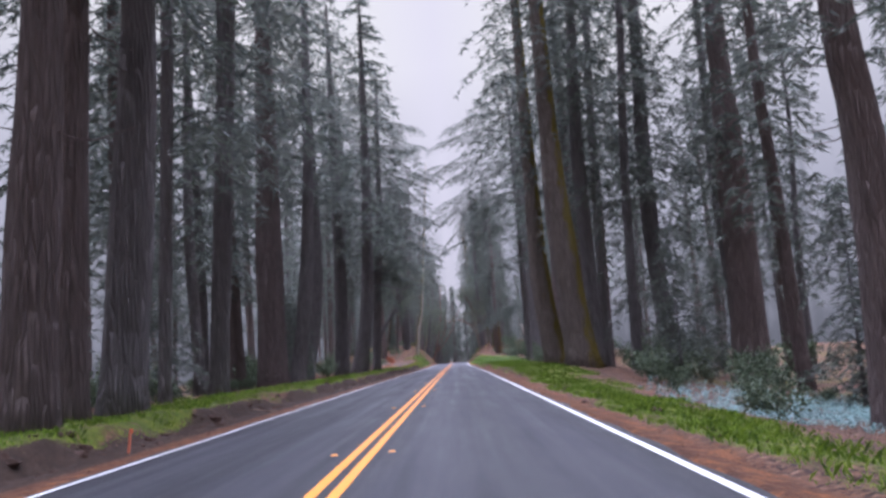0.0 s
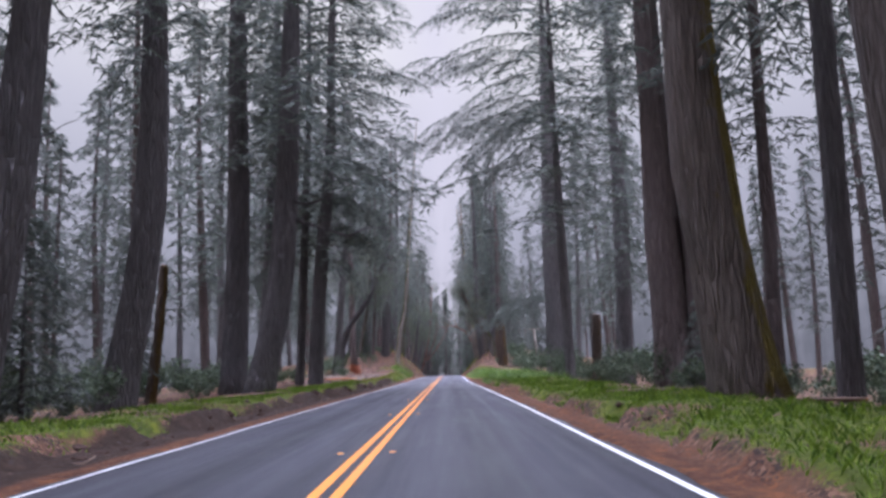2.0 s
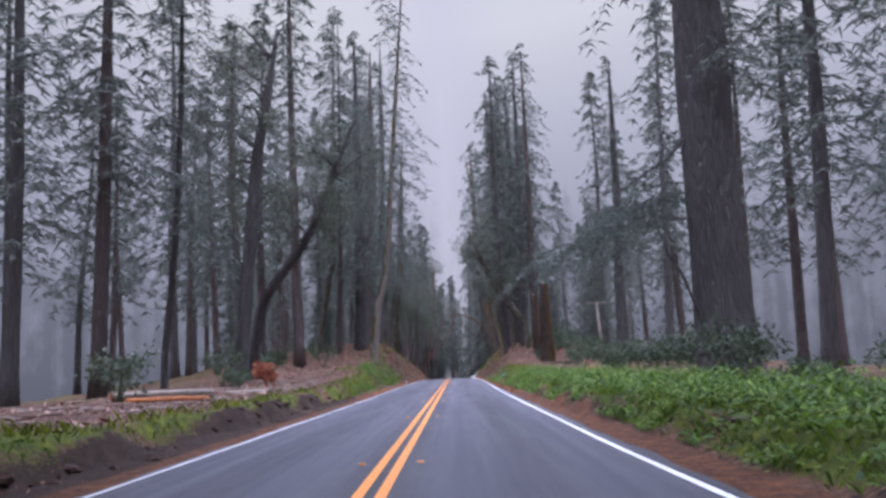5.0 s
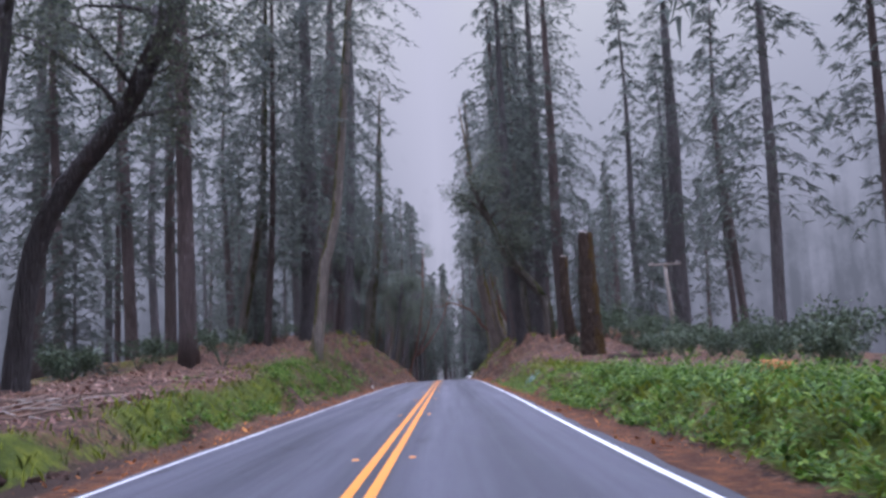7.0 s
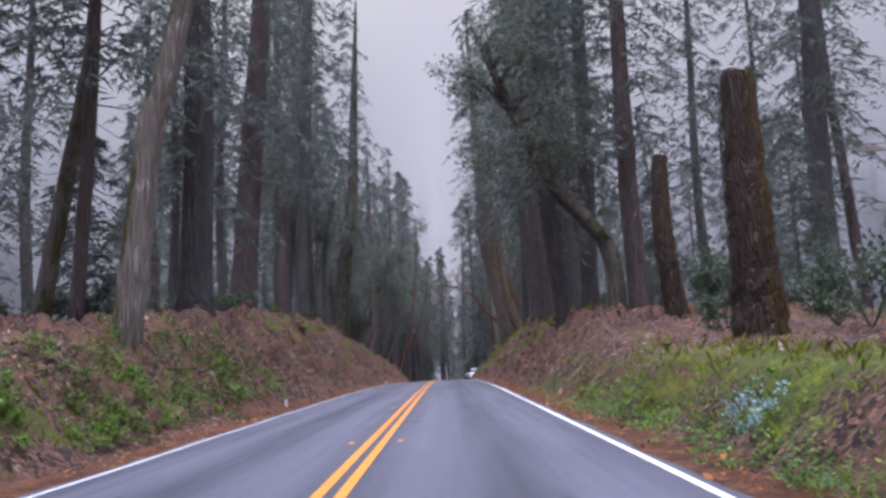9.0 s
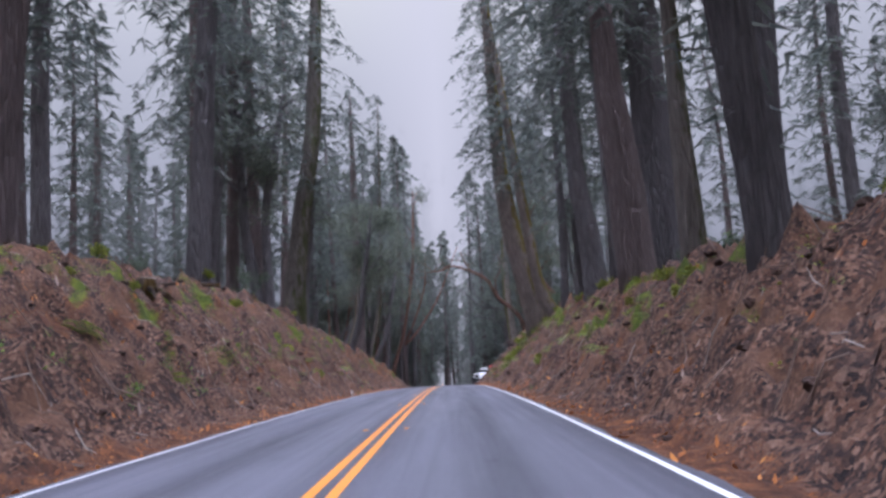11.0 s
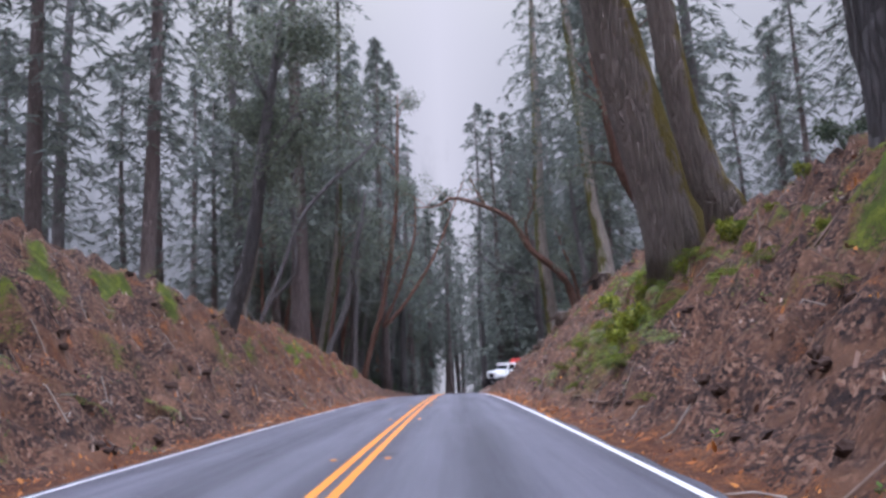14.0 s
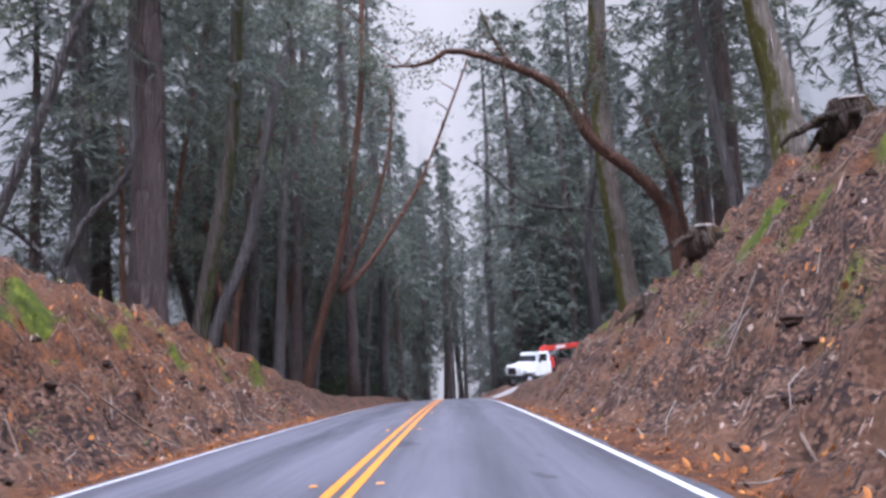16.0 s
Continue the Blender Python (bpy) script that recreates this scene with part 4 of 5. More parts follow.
def forest_fir(k, height):
    t = thing("forest_fir", (0, 0, -50), "tall slender fir deep in the misty forest", "fir tree", "firs of the deeper forest")
    r = random.Random(k)
    line = [(0, 0, -0.6), (r.uniform(-0.3, 0.3), 0, height * 0.3), (r.uniform(-0.5, 0.5), 0, height * 0.65), (r.uniform(-0.5, 0.5), 0, height)]
    trunk_part(t, None, line, [0.40, 0.34, 0.22, 0.04], BARK if k % 2 else BARK_RED, 700 + k, 0.4, 10, 16)
    part("crown", FAR_CROWNS[k % 3], NEEDLES, t, "thin dark green crown", Matrix.Translation((line[2][0], 0, height + 0.5 - (27, 30, 25)[k % 3])))
    for i in range(5):
        z = r.uniform(0.2, 0.5) * height
        a = r.uniform(0, 6.283)
        limb_part(t, (0, 0, z), (1.3 * math.cos(a), 1.3 * math.sin(a), z - 0.3), 0.025, BARK, 900 + 10 * k + i, 0.1, "dead_branch")
    return t


def build_forest():
    kinds = [forest_fir(k, h) for k, h in enumerate((36, 38, 33))]
    r = random.Random(8)
    taken = [(ob.location.x, ob.location.y) for ob in scene.objects if ob.parent is None and ob.type == "EMPTY"]
    count = 0
    zones = [(14, 70, 15.5, 15), (70, 150, 15.5, 18), (150, 345, 11.5, 62)]
    picks = [(y0, y1, x0) for y0, y1, x0, n in zones for _ in range(n)]
    for y0, y1, x0 in picks + picks[::2]:
        if count >= 118:
            break
        x, y = r.choice((-1, 1)) * (x0 + 30 * r.random() ** 1.2), r.uniform(y0, y1)
        if any((x - a) ** 2 + (y - b) ** 2 < 9.5 for a, b in taken):
            continue
        if x > 0 and 262 < y < 300 and x < 30:
            continue
        if y > 290 and abs(x) < 9:
            continue
        taken.append((x, y))
        s = r.uniform(0.75, 1.2)
        src = kinds[count % 3]
        m = pose(x, y, gz(x, y) - 0.1, r.uniform(-2, 2), r.uniform(-2, 2), r.uniform(0, 360)) @ Matrix.Diagonal((s, s, s, 1))
        if count < 3:
            src.matrix_basis = m
        else:
            ob = copy_thing(src, m)
            ob.matrix_basis = m
        count += 1
    close_corridor(kinds, r)


def close_corridor(kinds, r):
    """Tall firs that close the view where the road bends away."""
    spots = [(r.uniform(-24, 24), r.uniform(318, 360)) for _ in range(36)] + [(r.uniform(-9, 10), r.uniform(352, 400)) for _ in range(16)] + [(-r.uniform(9.5, 18), r.uniform(272, 318)) for _ in range(15)] + [(r.uniform(11.5, 17), r.uniform(258, 280)) for _ in range(5)]
    for i, (x, y) in enumerate(spots):
        if abs(x - 0.6) < 4.6 and y < 345:
            continue
        s = r.uniform(0.7, 1.15)
        m = pose(x, y, gz(x, y) - 0.1, r.uniform(-2, 2), r.uniform(-2, 2), r.uniform(0, 360)) @ Matrix.Diagonal((s, s, s, 1))
        copy_thing(kinds[i % 3], m).matrix_basis = m
    spread = [(r.choice((-1, 1)) * r.uniform(6.5, 26) + 0.6, r.uniform(304, 345)) for _ in range(30)] + [(0.6 + side * (r.uniform(3.6, 6.0) + 2.2 * i), r.uniform(350, 385)) for side in (-1, 1) for i in range(6)]
    for i in range(7):
        x, y = -11.0 - 1.5 * i + r.uniform(-0.6, 0.6), 28 + (i * 17) % 36 + r.uniform(-1.5, 1.5)
        k = r.uniform(0.7, 1.05)
        m = pose(x, y, gz(x, y) - 0.1, r.uniform(-1.5, 1.5), r.uniform(-2.5, 2.5), r.uniform(0, 360)) @ Matrix.Diagonal((k, k, k, 1))
        copy_thing(kinds[i % 3], m).matrix_basis = m
    for x, y, k in ((-5.6, 291, 1.0), (-6.8, 301, 1.1), (-5.4, 313, 1.15), (-8.2, 284, 0.95), (7.2, 314, 1.1), (9.4, 320, 1.15), (-4.6, 326, 1.1), (13.5, 310, 1.1)):
        m = pose(x, y, gz(x, y) - 0.1, 0, 0, 40 * x) @ Matrix.Diagonal((k, k, k, 1))
        copy_thing(kinds[int(y) % 3], m).matrix_basis = m
    for i, (x, y) in enumerate(spread):
        young_fir(x, y, i % 2, r.uniform(1.5, 2.5))


def close_end():
    """Crooked broad-leaved trees that stand round the bend."""
    r = random.Random(12)
    for i in range(30):
        y = r.uniform(272, 335)
        side = -1 if i % 5 else 1
        x = -r.uniform(6.5, 16) if side < 0 else r.uniform(10, 15) + 6
        g, k = gz(x, y), r.uniform(-2.0, 2.5)
        bay(y, [(x, g), (x + 0.3 * k, g + 4), (x + k, g + 9 + r.uniform(-1, 5))], r.uniform(0.14, 0.28), 0.12, BARK_MADRONE if i % 3 == 0 else None, i % 2 == 0, "crooked tree in the misty wood beyond the crest")


build_forest()
close_end()

# ---- things along the road ----


def box(bm, size, at, bevel=0.03, turn=0.0, tilt=0.0):
    """A bevelled block added to bm."""
    b = bmesh.new()
    bmesh.ops.create_cube(b, size=1.0, matrix=Matrix.Diagonal((*size, 1)))
    if bevel:
        bmesh.ops.bevel(b, geom=b.edges[:], offset=bevel, segments=2, affect="EDGES")
    b.transform(Matrix.Translation(at) @ pose(0, 0, 0, 0, tilt, turn))
    me = bpy.data.meshes.new("block")
    b.to_mesh(me)
    b.free()
    bm.from_mesh(me)
    bpy.data.meshes.remove(me)
    return bm


def road_markers():
    """Small raised markers in pairs beside the double line."""
    mat = plain("marker_plastic", (0.6, 0.22, 0.02), 0.4, 0.5)
    me = bpy.data.meshes.new("road_marker")
    b = bmesh.new()
    bmesh.ops.create_cube(b, size=1.0, matrix=Matrix.Diagonal((0.085, 0.06, 0.016, 1)))
    for v in b.verts:
        if v.co.z > 0:
            v.co.x *= 0.75
            v.co.y *= 0.55
    b.to_mesh(me)
    b.free()
    me.materials.append(mat)
    k = 0
    y = 0.6
    while y < 300:
        for x in (-0.33, 0.33):
            ob = new("road_marker", me)
            ob.location = (x, y + 0.05 * math.sin(9 * y), float(road_z(y)) + 0.074)
            tagged(ob, "small amber raised marker on the asphalt", "road marker", "road markers")
        y += 9.3


road_markers()


def scatter(seed, n, x0, x1, y0, y1, keep):
    """Places on the ground in a stretch, kept by a chance that keep gives."""
    r = np.random.RandomState(seed)
    x, y = r.uniform(x0, x1, n), r.uniform(y0, y1, n)
    k = r.rand(n) < keep(x, y)
    x, y = x[k], y[k]
    return np.stack([x, y, ground_z(x, y)], 1), r


def flakes(name, seed, n, area, keep, size, mat, label, category, lift=0.012, curl=0.5):
    """Fallen leaves, each a bent flake lying at its own tilt."""
    p, r = scatter(seed, n, *area, keep)
    k = len(p)
    a = r.uniform(0, 6.283, k)
    e = 0.05
    sx = (ground_z(p[:, 0] + e, p[:, 1]) - p[:, 2]) / e
    sy = (ground_z(p[:, 0], p[:, 1] + e) - p[:, 2]) / e
    sx, sy = np.clip(sx, -1.5, 1.5), np.clip(sy, -1.5, 1.5)
    u = np.stack([np.cos(a), np.sin(a), np.cos(a) * sx + np.sin(a) * sy], 1) + r.normal(0, curl * 0.5, (k, 3)) * [0.3, 0.3, 1]
    v = np.stack([-np.sin(a), np.cos(a), -np.sin(a) * sx + np.cos(a) * sy], 1) + r.normal(0, curl * 0.5, (k, 3)) * [0.3, 0.3, 1]
    s = size * r.uniform(0.35, 1.0, (k, 1)) * np.exp(r.normal(0.15, 0.35, (k, 1)))
    c = p + [0, 0, lift]
    verts = np.stack([c - u * s, c - v * s * 0.45, c + u * s + [0, 0, 0.02], c + v * s * 0.5], 1).reshape(-1, 3)
    faces = np.arange(4 * k).reshape(-1, 4)
    return tagged(new(name, mesh_of(name, verts, faces, mat)), label, category, kind="stuff")


def bank(x, y):
    e = np.abs(x) - half_road(y)
    moss, bare = cover_at(x, y)
    return np.clip((e - 0.35) / 0.8, 0, 1) * np.clip(1.15 - 1.3 * moss, 0.1, 1) * np.clip(1.25 - 0.8 * bare * (e > 1.3), 0.3, 1)


flakes("leaf_litter", 1, 170000, (-13, 13, 150, 268), lambda x, y: bank(x, y) * np.interp(y, [150, 168], [0.25, 1]) * np.clip(0.25 + 1.0 * waves(x, y, 1.5, 21) + 0.8 * waves(x, y, 0.55, 45), 0.01, 1), 0.034, LITTER, "dry brown leaves covering the cut banks", "leaf litter", 0.02, 1.1)
flakes("pale_leaf_litter", 2, 16000, (-12, 12, 140, 266), lambda x, y: bank(x, y) * np.interp(y, [160, 175, 200, 235], [1, 0.35, 0.35, 1]) * np.clip(0.35 + 0.9 * waves(x, y, 2.5, 22), 0, 1), 0.036, PALE_LITTER, "pale curled leaves and bark chips on the banks", "leaf litter", 0.02, 0.9)
flakes("bleached_leaf_litter", 16, 60000, (-11.5, 11.5, 176, 266), lambda x, y: bank(x, y) * np.interp(y, [215, 245], [0.03, 1]) * np.clip(0.15 + 0.9 * waves(x, y, 2.0, 25) + 0.7 * waves(x, y, 0.5, 46), 0.0, 1), 0.037, PALE_LITTER, "thick bleached leaf litter on the cut banks", "leaf litter", 0.018, 0.8)
flakes("orange_litter", 25, 90000, (-10, 10, 120, 264), lambda x, y: np.clip(1.2 - np.abs(np.abs(x) - half_road(y) - 0.55) / 0.5, 0, 1) * np.interp(y, [120, 215, 232], [0.4, 0.5, 1.0]) + np.interp(y, [165, 175], [0, 1]) * bank(x, y) * np.maximum(np.clip(waves(x, y, 1.9, 27) * 2.2 - 1.1, 0, 1), (x < 0) * np.interp(y, [230, 238], [0, 0.75]) * np.clip(0.6 + 0.8 * waves(x, y, 1.4, 28), 0, 1)), 0.042, ORANGE_LITTER, "orange-brown leaves in drifts on the banks and along the road edge", "leaf litter", 0.026, 0.9)
flakes("pinkish_litter", 26, 26000, (-10, 10, 122, 172), lambda x, y: np.clip((np.abs(x) - half_road(y) - 1.8) / 0.8, 0, 1) * np.clip(0.45 + 0.9 * waves(x, y, 1.8, 29), 0.05, 1) * np.interp(y, [122, 136], [0.3, 1]), 0.042, PINK_LITTER, "pinkish brown leaves and chips on the bank tops", "leaf litter", 0.02, 0.9)
flakes("forest_litter", 3, 42000, (-13, 13, 0, 152), lambda x, y: np.clip((np.abs(x) - half_road(y) - 0.2) / 0.5, 0, 1) * np.clip(0.5 + 0.6 * waves(x, y, 3.0, 23), 0.05, 1) * np.where(x > 0, 0.3, 1.0), 0.036, LITTER, "brown leaves and needles on the roadside earth", "leaf litter")
flakes("debris_chips", 4, 9000, (-13, -5.2, 96, 150), lambda x, y: np.clip(0.6 + 0.6 * waves(x, y, 4, 24), 0, 1), 0.08, PINK_LITTER, "splintered wood chips on the cleared bank", "wood chips", 0.02, 0.8)


def sticks(name, seed, n, area, keep, length, radius, mat, label):
    """Fallen twigs, each a bent thin rod on the ground."""
    p, r = scatter(seed, n, *area, keep)
    c = Leaves(seed)
    for q in p:
        a, ln = r.uniform(0, 6.283), length * r.uniform(0.4, 1.5)
        d = np.array((math.cos(a), math.sin(a), 0)) * ln / 2
        pts = np.array([q - d, q + r.normal(0, 0.06 * ln, 3), q + d])
        pts[:, 2] = ground_z(pts[:, 0], pts[:, 1]) + radius + np.abs(r.normal(0, 0.04, 3))
        c.tube(pts, [radius, radius * 0.9, radius * 0.4], 4)
    return tagged(new(name, c.mesh(name, mat)), label, "twigs", kind="stuff")


sticks("fallen_twigs", 5, 1500, (-12, 12, 150, 266), bank, 0.7, 0.012, TWIG, "dead twigs lying among the leaves on the banks")
sticks("pale_twigs", 6, 2200, (-11, 11, 150, 266), lambda x, y: bank(x, y) * np.interp(y, [150, 215], [0.35, 1]), 0.55, 0.011, GREY_WOOD, "bleached twigs lying on the banks")
sticks("bank_limbs", 24, 320, (-10, 10, 168, 262), bank, 1.4, 0.024, TWIG, "dark broken limbs lying down the slope of the banks")
sticks("roadside_twigs", 7, 500, (-11, 11, 0, 150), bank, 0.6, 0.012, TWIG, "dead twigs on the forest floor")


sticks("woody_debris", 17, 170, (-12.5, -5.4, 99, 131), lambda x, y: np.clip(0.7 + 0.6 * waves(x, y, 5, 26), 0, 1), 1.5, 0.028, TWIG, "broken limbs and slash on the cleared ground")
sticks("pale_debris", 18, 110, (-12.5, -5.4, 99, 131), lambda x, y: np.clip(0.7 + 0.6 * waves(x, y, 5, 26), 0, 1), 1.1, 0.02, GREY_WOOD, "bleached broken limbs on the cleared ground")


def blades(name, seed, n, area, keep, height, mat, label, category, wide=0.012, lean=0.35):
    p, r = scatter(seed, n, *area, keep)
    k = len(p)
    a = r.uniform(0, 6.283, k)
    h = height * r.uniform(0.5, 1.3, k) * np.clip(1 + 0.6 * waves(p[:, 0], p[:, 1], 0.9, seed), 0.4, 1.9)
    bend = np.stack([np.cos(a), np.sin(a), np.zeros(k)], 1)
    side = np.stack([-np.sin(a), np.cos(a), np.zeros(k)], 1) * (wide * r.uniform(0.7, 1.4, k))[:, None]
    mid = p + np.array([0, 0, 1.0]) * (0.55 * h)[:, None] + bend * (lean * 0.25 * h)[:, None]
    tip = p + np.array([0, 0, 1.0]) * h[:, None] * 0.92 + bend * (lean * h)[:, None]
    verts = np.stack([p - side, p + side, mid + side * 0.8, tip, mid - side * 0.8], 1).reshape(-1, 3)
    faces = np.arange(5 * k).reshape(-1, 5)
    return tagged(new(name, mesh_of(name, verts, faces, mat)), label, category, kind="stuff")


def green(x, y):
    return np.clip(cover_at(x, y)[0] * 1.25 - 0.1, 0, 1)


blades("moss_grass", 8, 66000, (-9, -3.6, 0, 95), green, 0.07, GRASS, "short mossy grass on the roadside ledge", "grass", 0.009, 0.7)
blades("verge_grass", 9, 76000, (3.6, 9, 0, 100), green, 0.085, GRASS, "low green grass on the verge", "grass", 0.009, 0.7)
blades("bank_grass", 10, 52000, (-8.5, 8.5, 95, 172), lambda x, y: green(x, y) * 0.9, 0.15, YELLOW_GRASS, "yellow-green grass on the low banks", "grass", 0.012, 0.6)


def weeds(name, seed, n, area, keep, size, mat, label):
    """Leafy plants: whorls of broad leaves on short stalks."""
    p, r = scatter(seed, n, *area, keep)
    k = len(p)
    c = Leaves(seed)
    tall = size * r.uniform(0.4, 1.5, k) * np.clip(1 + 0.7 * waves(p[:, 0], p[:, 1], 1.6, seed), 0.45, 2.0)
    for j in range(13):
        a = r.uniform(0, 6.283, k)
        z = tall * r.uniform(0.15, 1.0, k)
        q = p + np.stack([np.cos(a) * 0.05, np.sin(a) * 0.05, z], 1)
        way = np.stack([np.cos(a), np.sin(a), r.uniform(-0.2, 0.8, k)], 1)
        side = np.stack([-np.sin(a), np.cos(a), np.zeros(k)], 1)
        ln = (size * 0.36 * r.uniform(0.6, 1.3, k))[:, None]
        c.quads(q, q + way * ln * 0.5 + side * ln * 0.3, q + way * ln, q + way * ln * 0.5 - side * ln * 0.3)
    return tagged(new(name, c.mesh(name, mat)), label, "weeds", kind="stuff")


def foot_band(x, y, low, high):
    e = np.abs(x) - half_road(y)
    return np.clip((e - low) / 0.5, 0, 1) * np.clip((high - e) / 0.8, 0, 1)


weeds("broadleaf_weeds", 11, 11500, (3.6, 10, 84, 142), lambda x, y: np.interp(y, [84, 96, 134, 142], [0, 1, 1, 0]) * foot_band(x, y, 0.12, np.interp(y, [130, 142], [6.2, 2.6])) * np.clip(1.0 + 0.5 * waves(x, y, 2.8, 31), 0, 1), 0.25, WEED, "lush broad-leaved weeds on the verge")
weeds("low_bank_weeds", 28, 7500, (3.4, 8, 134, 168), lambda x, y: np.interp(y, [134, 140, 158, 168], [0, 1, 1, 0]) * foot_band(x, y, 0.3, 2.0) * np.clip(0.75 + 0.8 * waves(x, y, 1.9, 31), 0, 1), 0.16, WEED, "low green weeds at the foot of the bank")
weeds("bank_weeds", 12, 9000, (-8.5, -4.0, 122, 168), lambda x, y: np.interp(y, [124, 130, 160, 168], [0, 1, 1, 0]) * foot_band(x, y, 0.45, np.interp(y, [138, 144], [2.0, 3.4])) * np.clip(0.65 + 0.7 * waves(x, y, 2.6, 32), 0, 1), 0.24, WEED, "green weeds on the leafy bank")
weeds("cut_bank_sprouts", 13, 2600, (-7.5, 7.5, 172, 262), lambda x, y: np.clip(waves(x, y, 2.6, 33) * 2.2 - 1.5, 0, 1) * bank(x, y), 0.18, WEED, "scattered green sprouts on the leaf-covered bank")
weeds("fern_bank_weeds", 19, 3000, (4.4, 8.6, 218, 240), lambda x, y: np.clip(1.2 - np.hypot((x - 6.2) / 2.0, (y - 229) / 7.5), 0, 1) * np.clip(0.5 + waves(x, y, 1.8, 34), 0, 1), 0.2, FERN, "yellow-green plants among the ferns on the bank")
weeds("blue_green_mat", 14, 5200, (6.5, 19, 16, 42), lambda x, y: np.clip(1.3 - np.hypot((x - 13.6) / 4.8, (y - 29) / 9), 0, 1), 0.26, TEAL, "low blue-green plants on the clearing")
weeds("blue_grey_patch", 15, 420, (3.7, 5.0, 145.5, 148.5), lambda x, y: np.clip(1.2 - np.hypot((x - 4.3) / 0.32, (y - 147.0) / 0.7), 0, 1), 0.13, BLUE_LEAF, "patch of pale blue-green plants on the verge")


def crest(x, y):
    """Patches along the upper edge of the cut banks."""
    top = half_road(y) + 0.75 + 0.8 * np.where(x < 0, np.interp(y, *zip(*LEFT_H)), np.interp(y, *zip(*RIGHT_H)))
    return np.clip(1.2 - np.abs(np.abs(x) - top) / 1.1, 0, 1) * np.clip(waves(x, y, 3.6, 35) * 2.0 - 0.7, 0, 1)


weeds("crest_plants", 22, 11000, (-9.5, 9.5, 168, 262), crest, 0.2, SPROUT, "yellow-green mossy plants along the top of the cut bank")
weeds("litter_weeds", 23, 2600, (-7.5, -4.2, 138, 200), lambda x, y: np.clip(waves(x, y, 2.2, 36) * 2 - 0.9, 0, 1), 0.2, WEED, "green weeds scattered over the leafy bank")


def clods(name, seed, n, area, keep, size, label):
    """Lumps of dark earth torn from the bank, half sunk in the ground."""
    p, r = scatter(seed, n, *area, keep)
    base = bmesh.new()
    bmesh.ops.create_icosphere(base, subdivisions=2, radius=1.0)
    v0 = np.array([v.co[:] for v in base.verts])
    f0 = np.array([[v.index for v in f.verts] for f in base.faces])
    base.free()
    verts, faces = [], []
    for i, q in enumerate(p):
        s = size * r.uniform(0.4, 1.5) * np.array((r.uniform(0.8, 1.5), r.uniform(0.8, 1.5), r.uniform(0.5, 0.9)))
        w = v0 * (1 + 0.28 * r.normal(0, 1, (len(v0), 1)).clip(-1.2, 1.2))
        verts.append(q + w * s - [0, 0, 0.3 * s[2]])
        faces.append(f0 + i * len(v0))
    m = plain("dark_earth", (0.05, 0.031, 0.025), 0.95, 0.1, vary=0.6, scale=9.0)
    tagged(new(name, mesh_of(name, np.concatenate(verts), np.concatenate(faces), m)), label, "earth clods", kind="stuff")


def ledge(side, a, b):
    return lambda x, y: np.clip(1.3 - np.abs(np.abs(x) - half_road(y) - 1.35) / 0.45, 0, 1) * (x * side > 0) * (y > a) * (y < b) * np.clip(0.55 + 0.9 * waves(0 * x, y, 6, 41), 0, 1)


clods("ledge_clods", 20, 900, (-5.4, -3.6, 6, 124), ledge(-1, 6, 124), 0.085, "dark lumps of earth along the ledge beside the road")
clods("bank_lumps", 27, 5200, (-10, 10, 168, 262), lambda x, y: bank(x, y) * np.clip(0.2 + 0.9 * waves(x, y, 2.2, 43), 0, 1), 0.075, "dark lumps of earth and root sticking out of the cut banks")
clods("verge_clods", 21, 260, (3.6, 5.6, 4, 98), ledge(1, 4, 98), 0.075, "dark lumps of earth along the verge")


def shrub_mesh(seed, height, width, mat, leaves=27, leaf=0.17):
    c = Leaves(seed)
    r = c.r
    for i in range(9):
        a = r.uniform(0, 6.283)
        tip = np.array((width * 0.6 * math.cos(a), width * 0.6 * math.sin(a), height * r.uniform(0.5, 1)))
        c.tube(np.array([(0, 0, -0.1), tip * 0.5 + [0, 0, 0.1], tip]), [0.02, 0.014, 0.006], 4)
        for k in range(3):
            c.clump(tip * r.uniform(0.55, 1.05), width * r.uniform(0.2, 0.36), leaves, leaf, 0.75)
    return c.mesh("foliage", mat)


SHRUBS = [shrub_mesh(60 + i, h, w, SHRUB) for i, (h, w) in enumerate(((1.6, 1.5), (1.1, 1.3), (2.3, 1.8)))]
RED_SHRUB = shrub_mesh(70, 1.5, 0.9, RUSSET)


def shrub(x, y, k, s, mesh=None, label="dull green leafy shrub in the undergrowth"):
    t = thing("shrub", (x, y, gz(x, y)), label, "shrub", "undergrowth shrubs")
    v, f = tube([(0, 0, -0.2), (0.03, 0, 0.3 * s)], [0.035 * s, 0.02 * s], 6, 0.1, 1)
    part("stem", mesh_of("stem", v, f, TWIG, True), TWIG, t)
    part("foliage", mesh or SHRUBS[k], SHRUB, t, "", pose(0, 0, 0.05, 0, 0, 57 * x + 31 * y) @ Matrix.Diagonal((s, s, s, 1)))


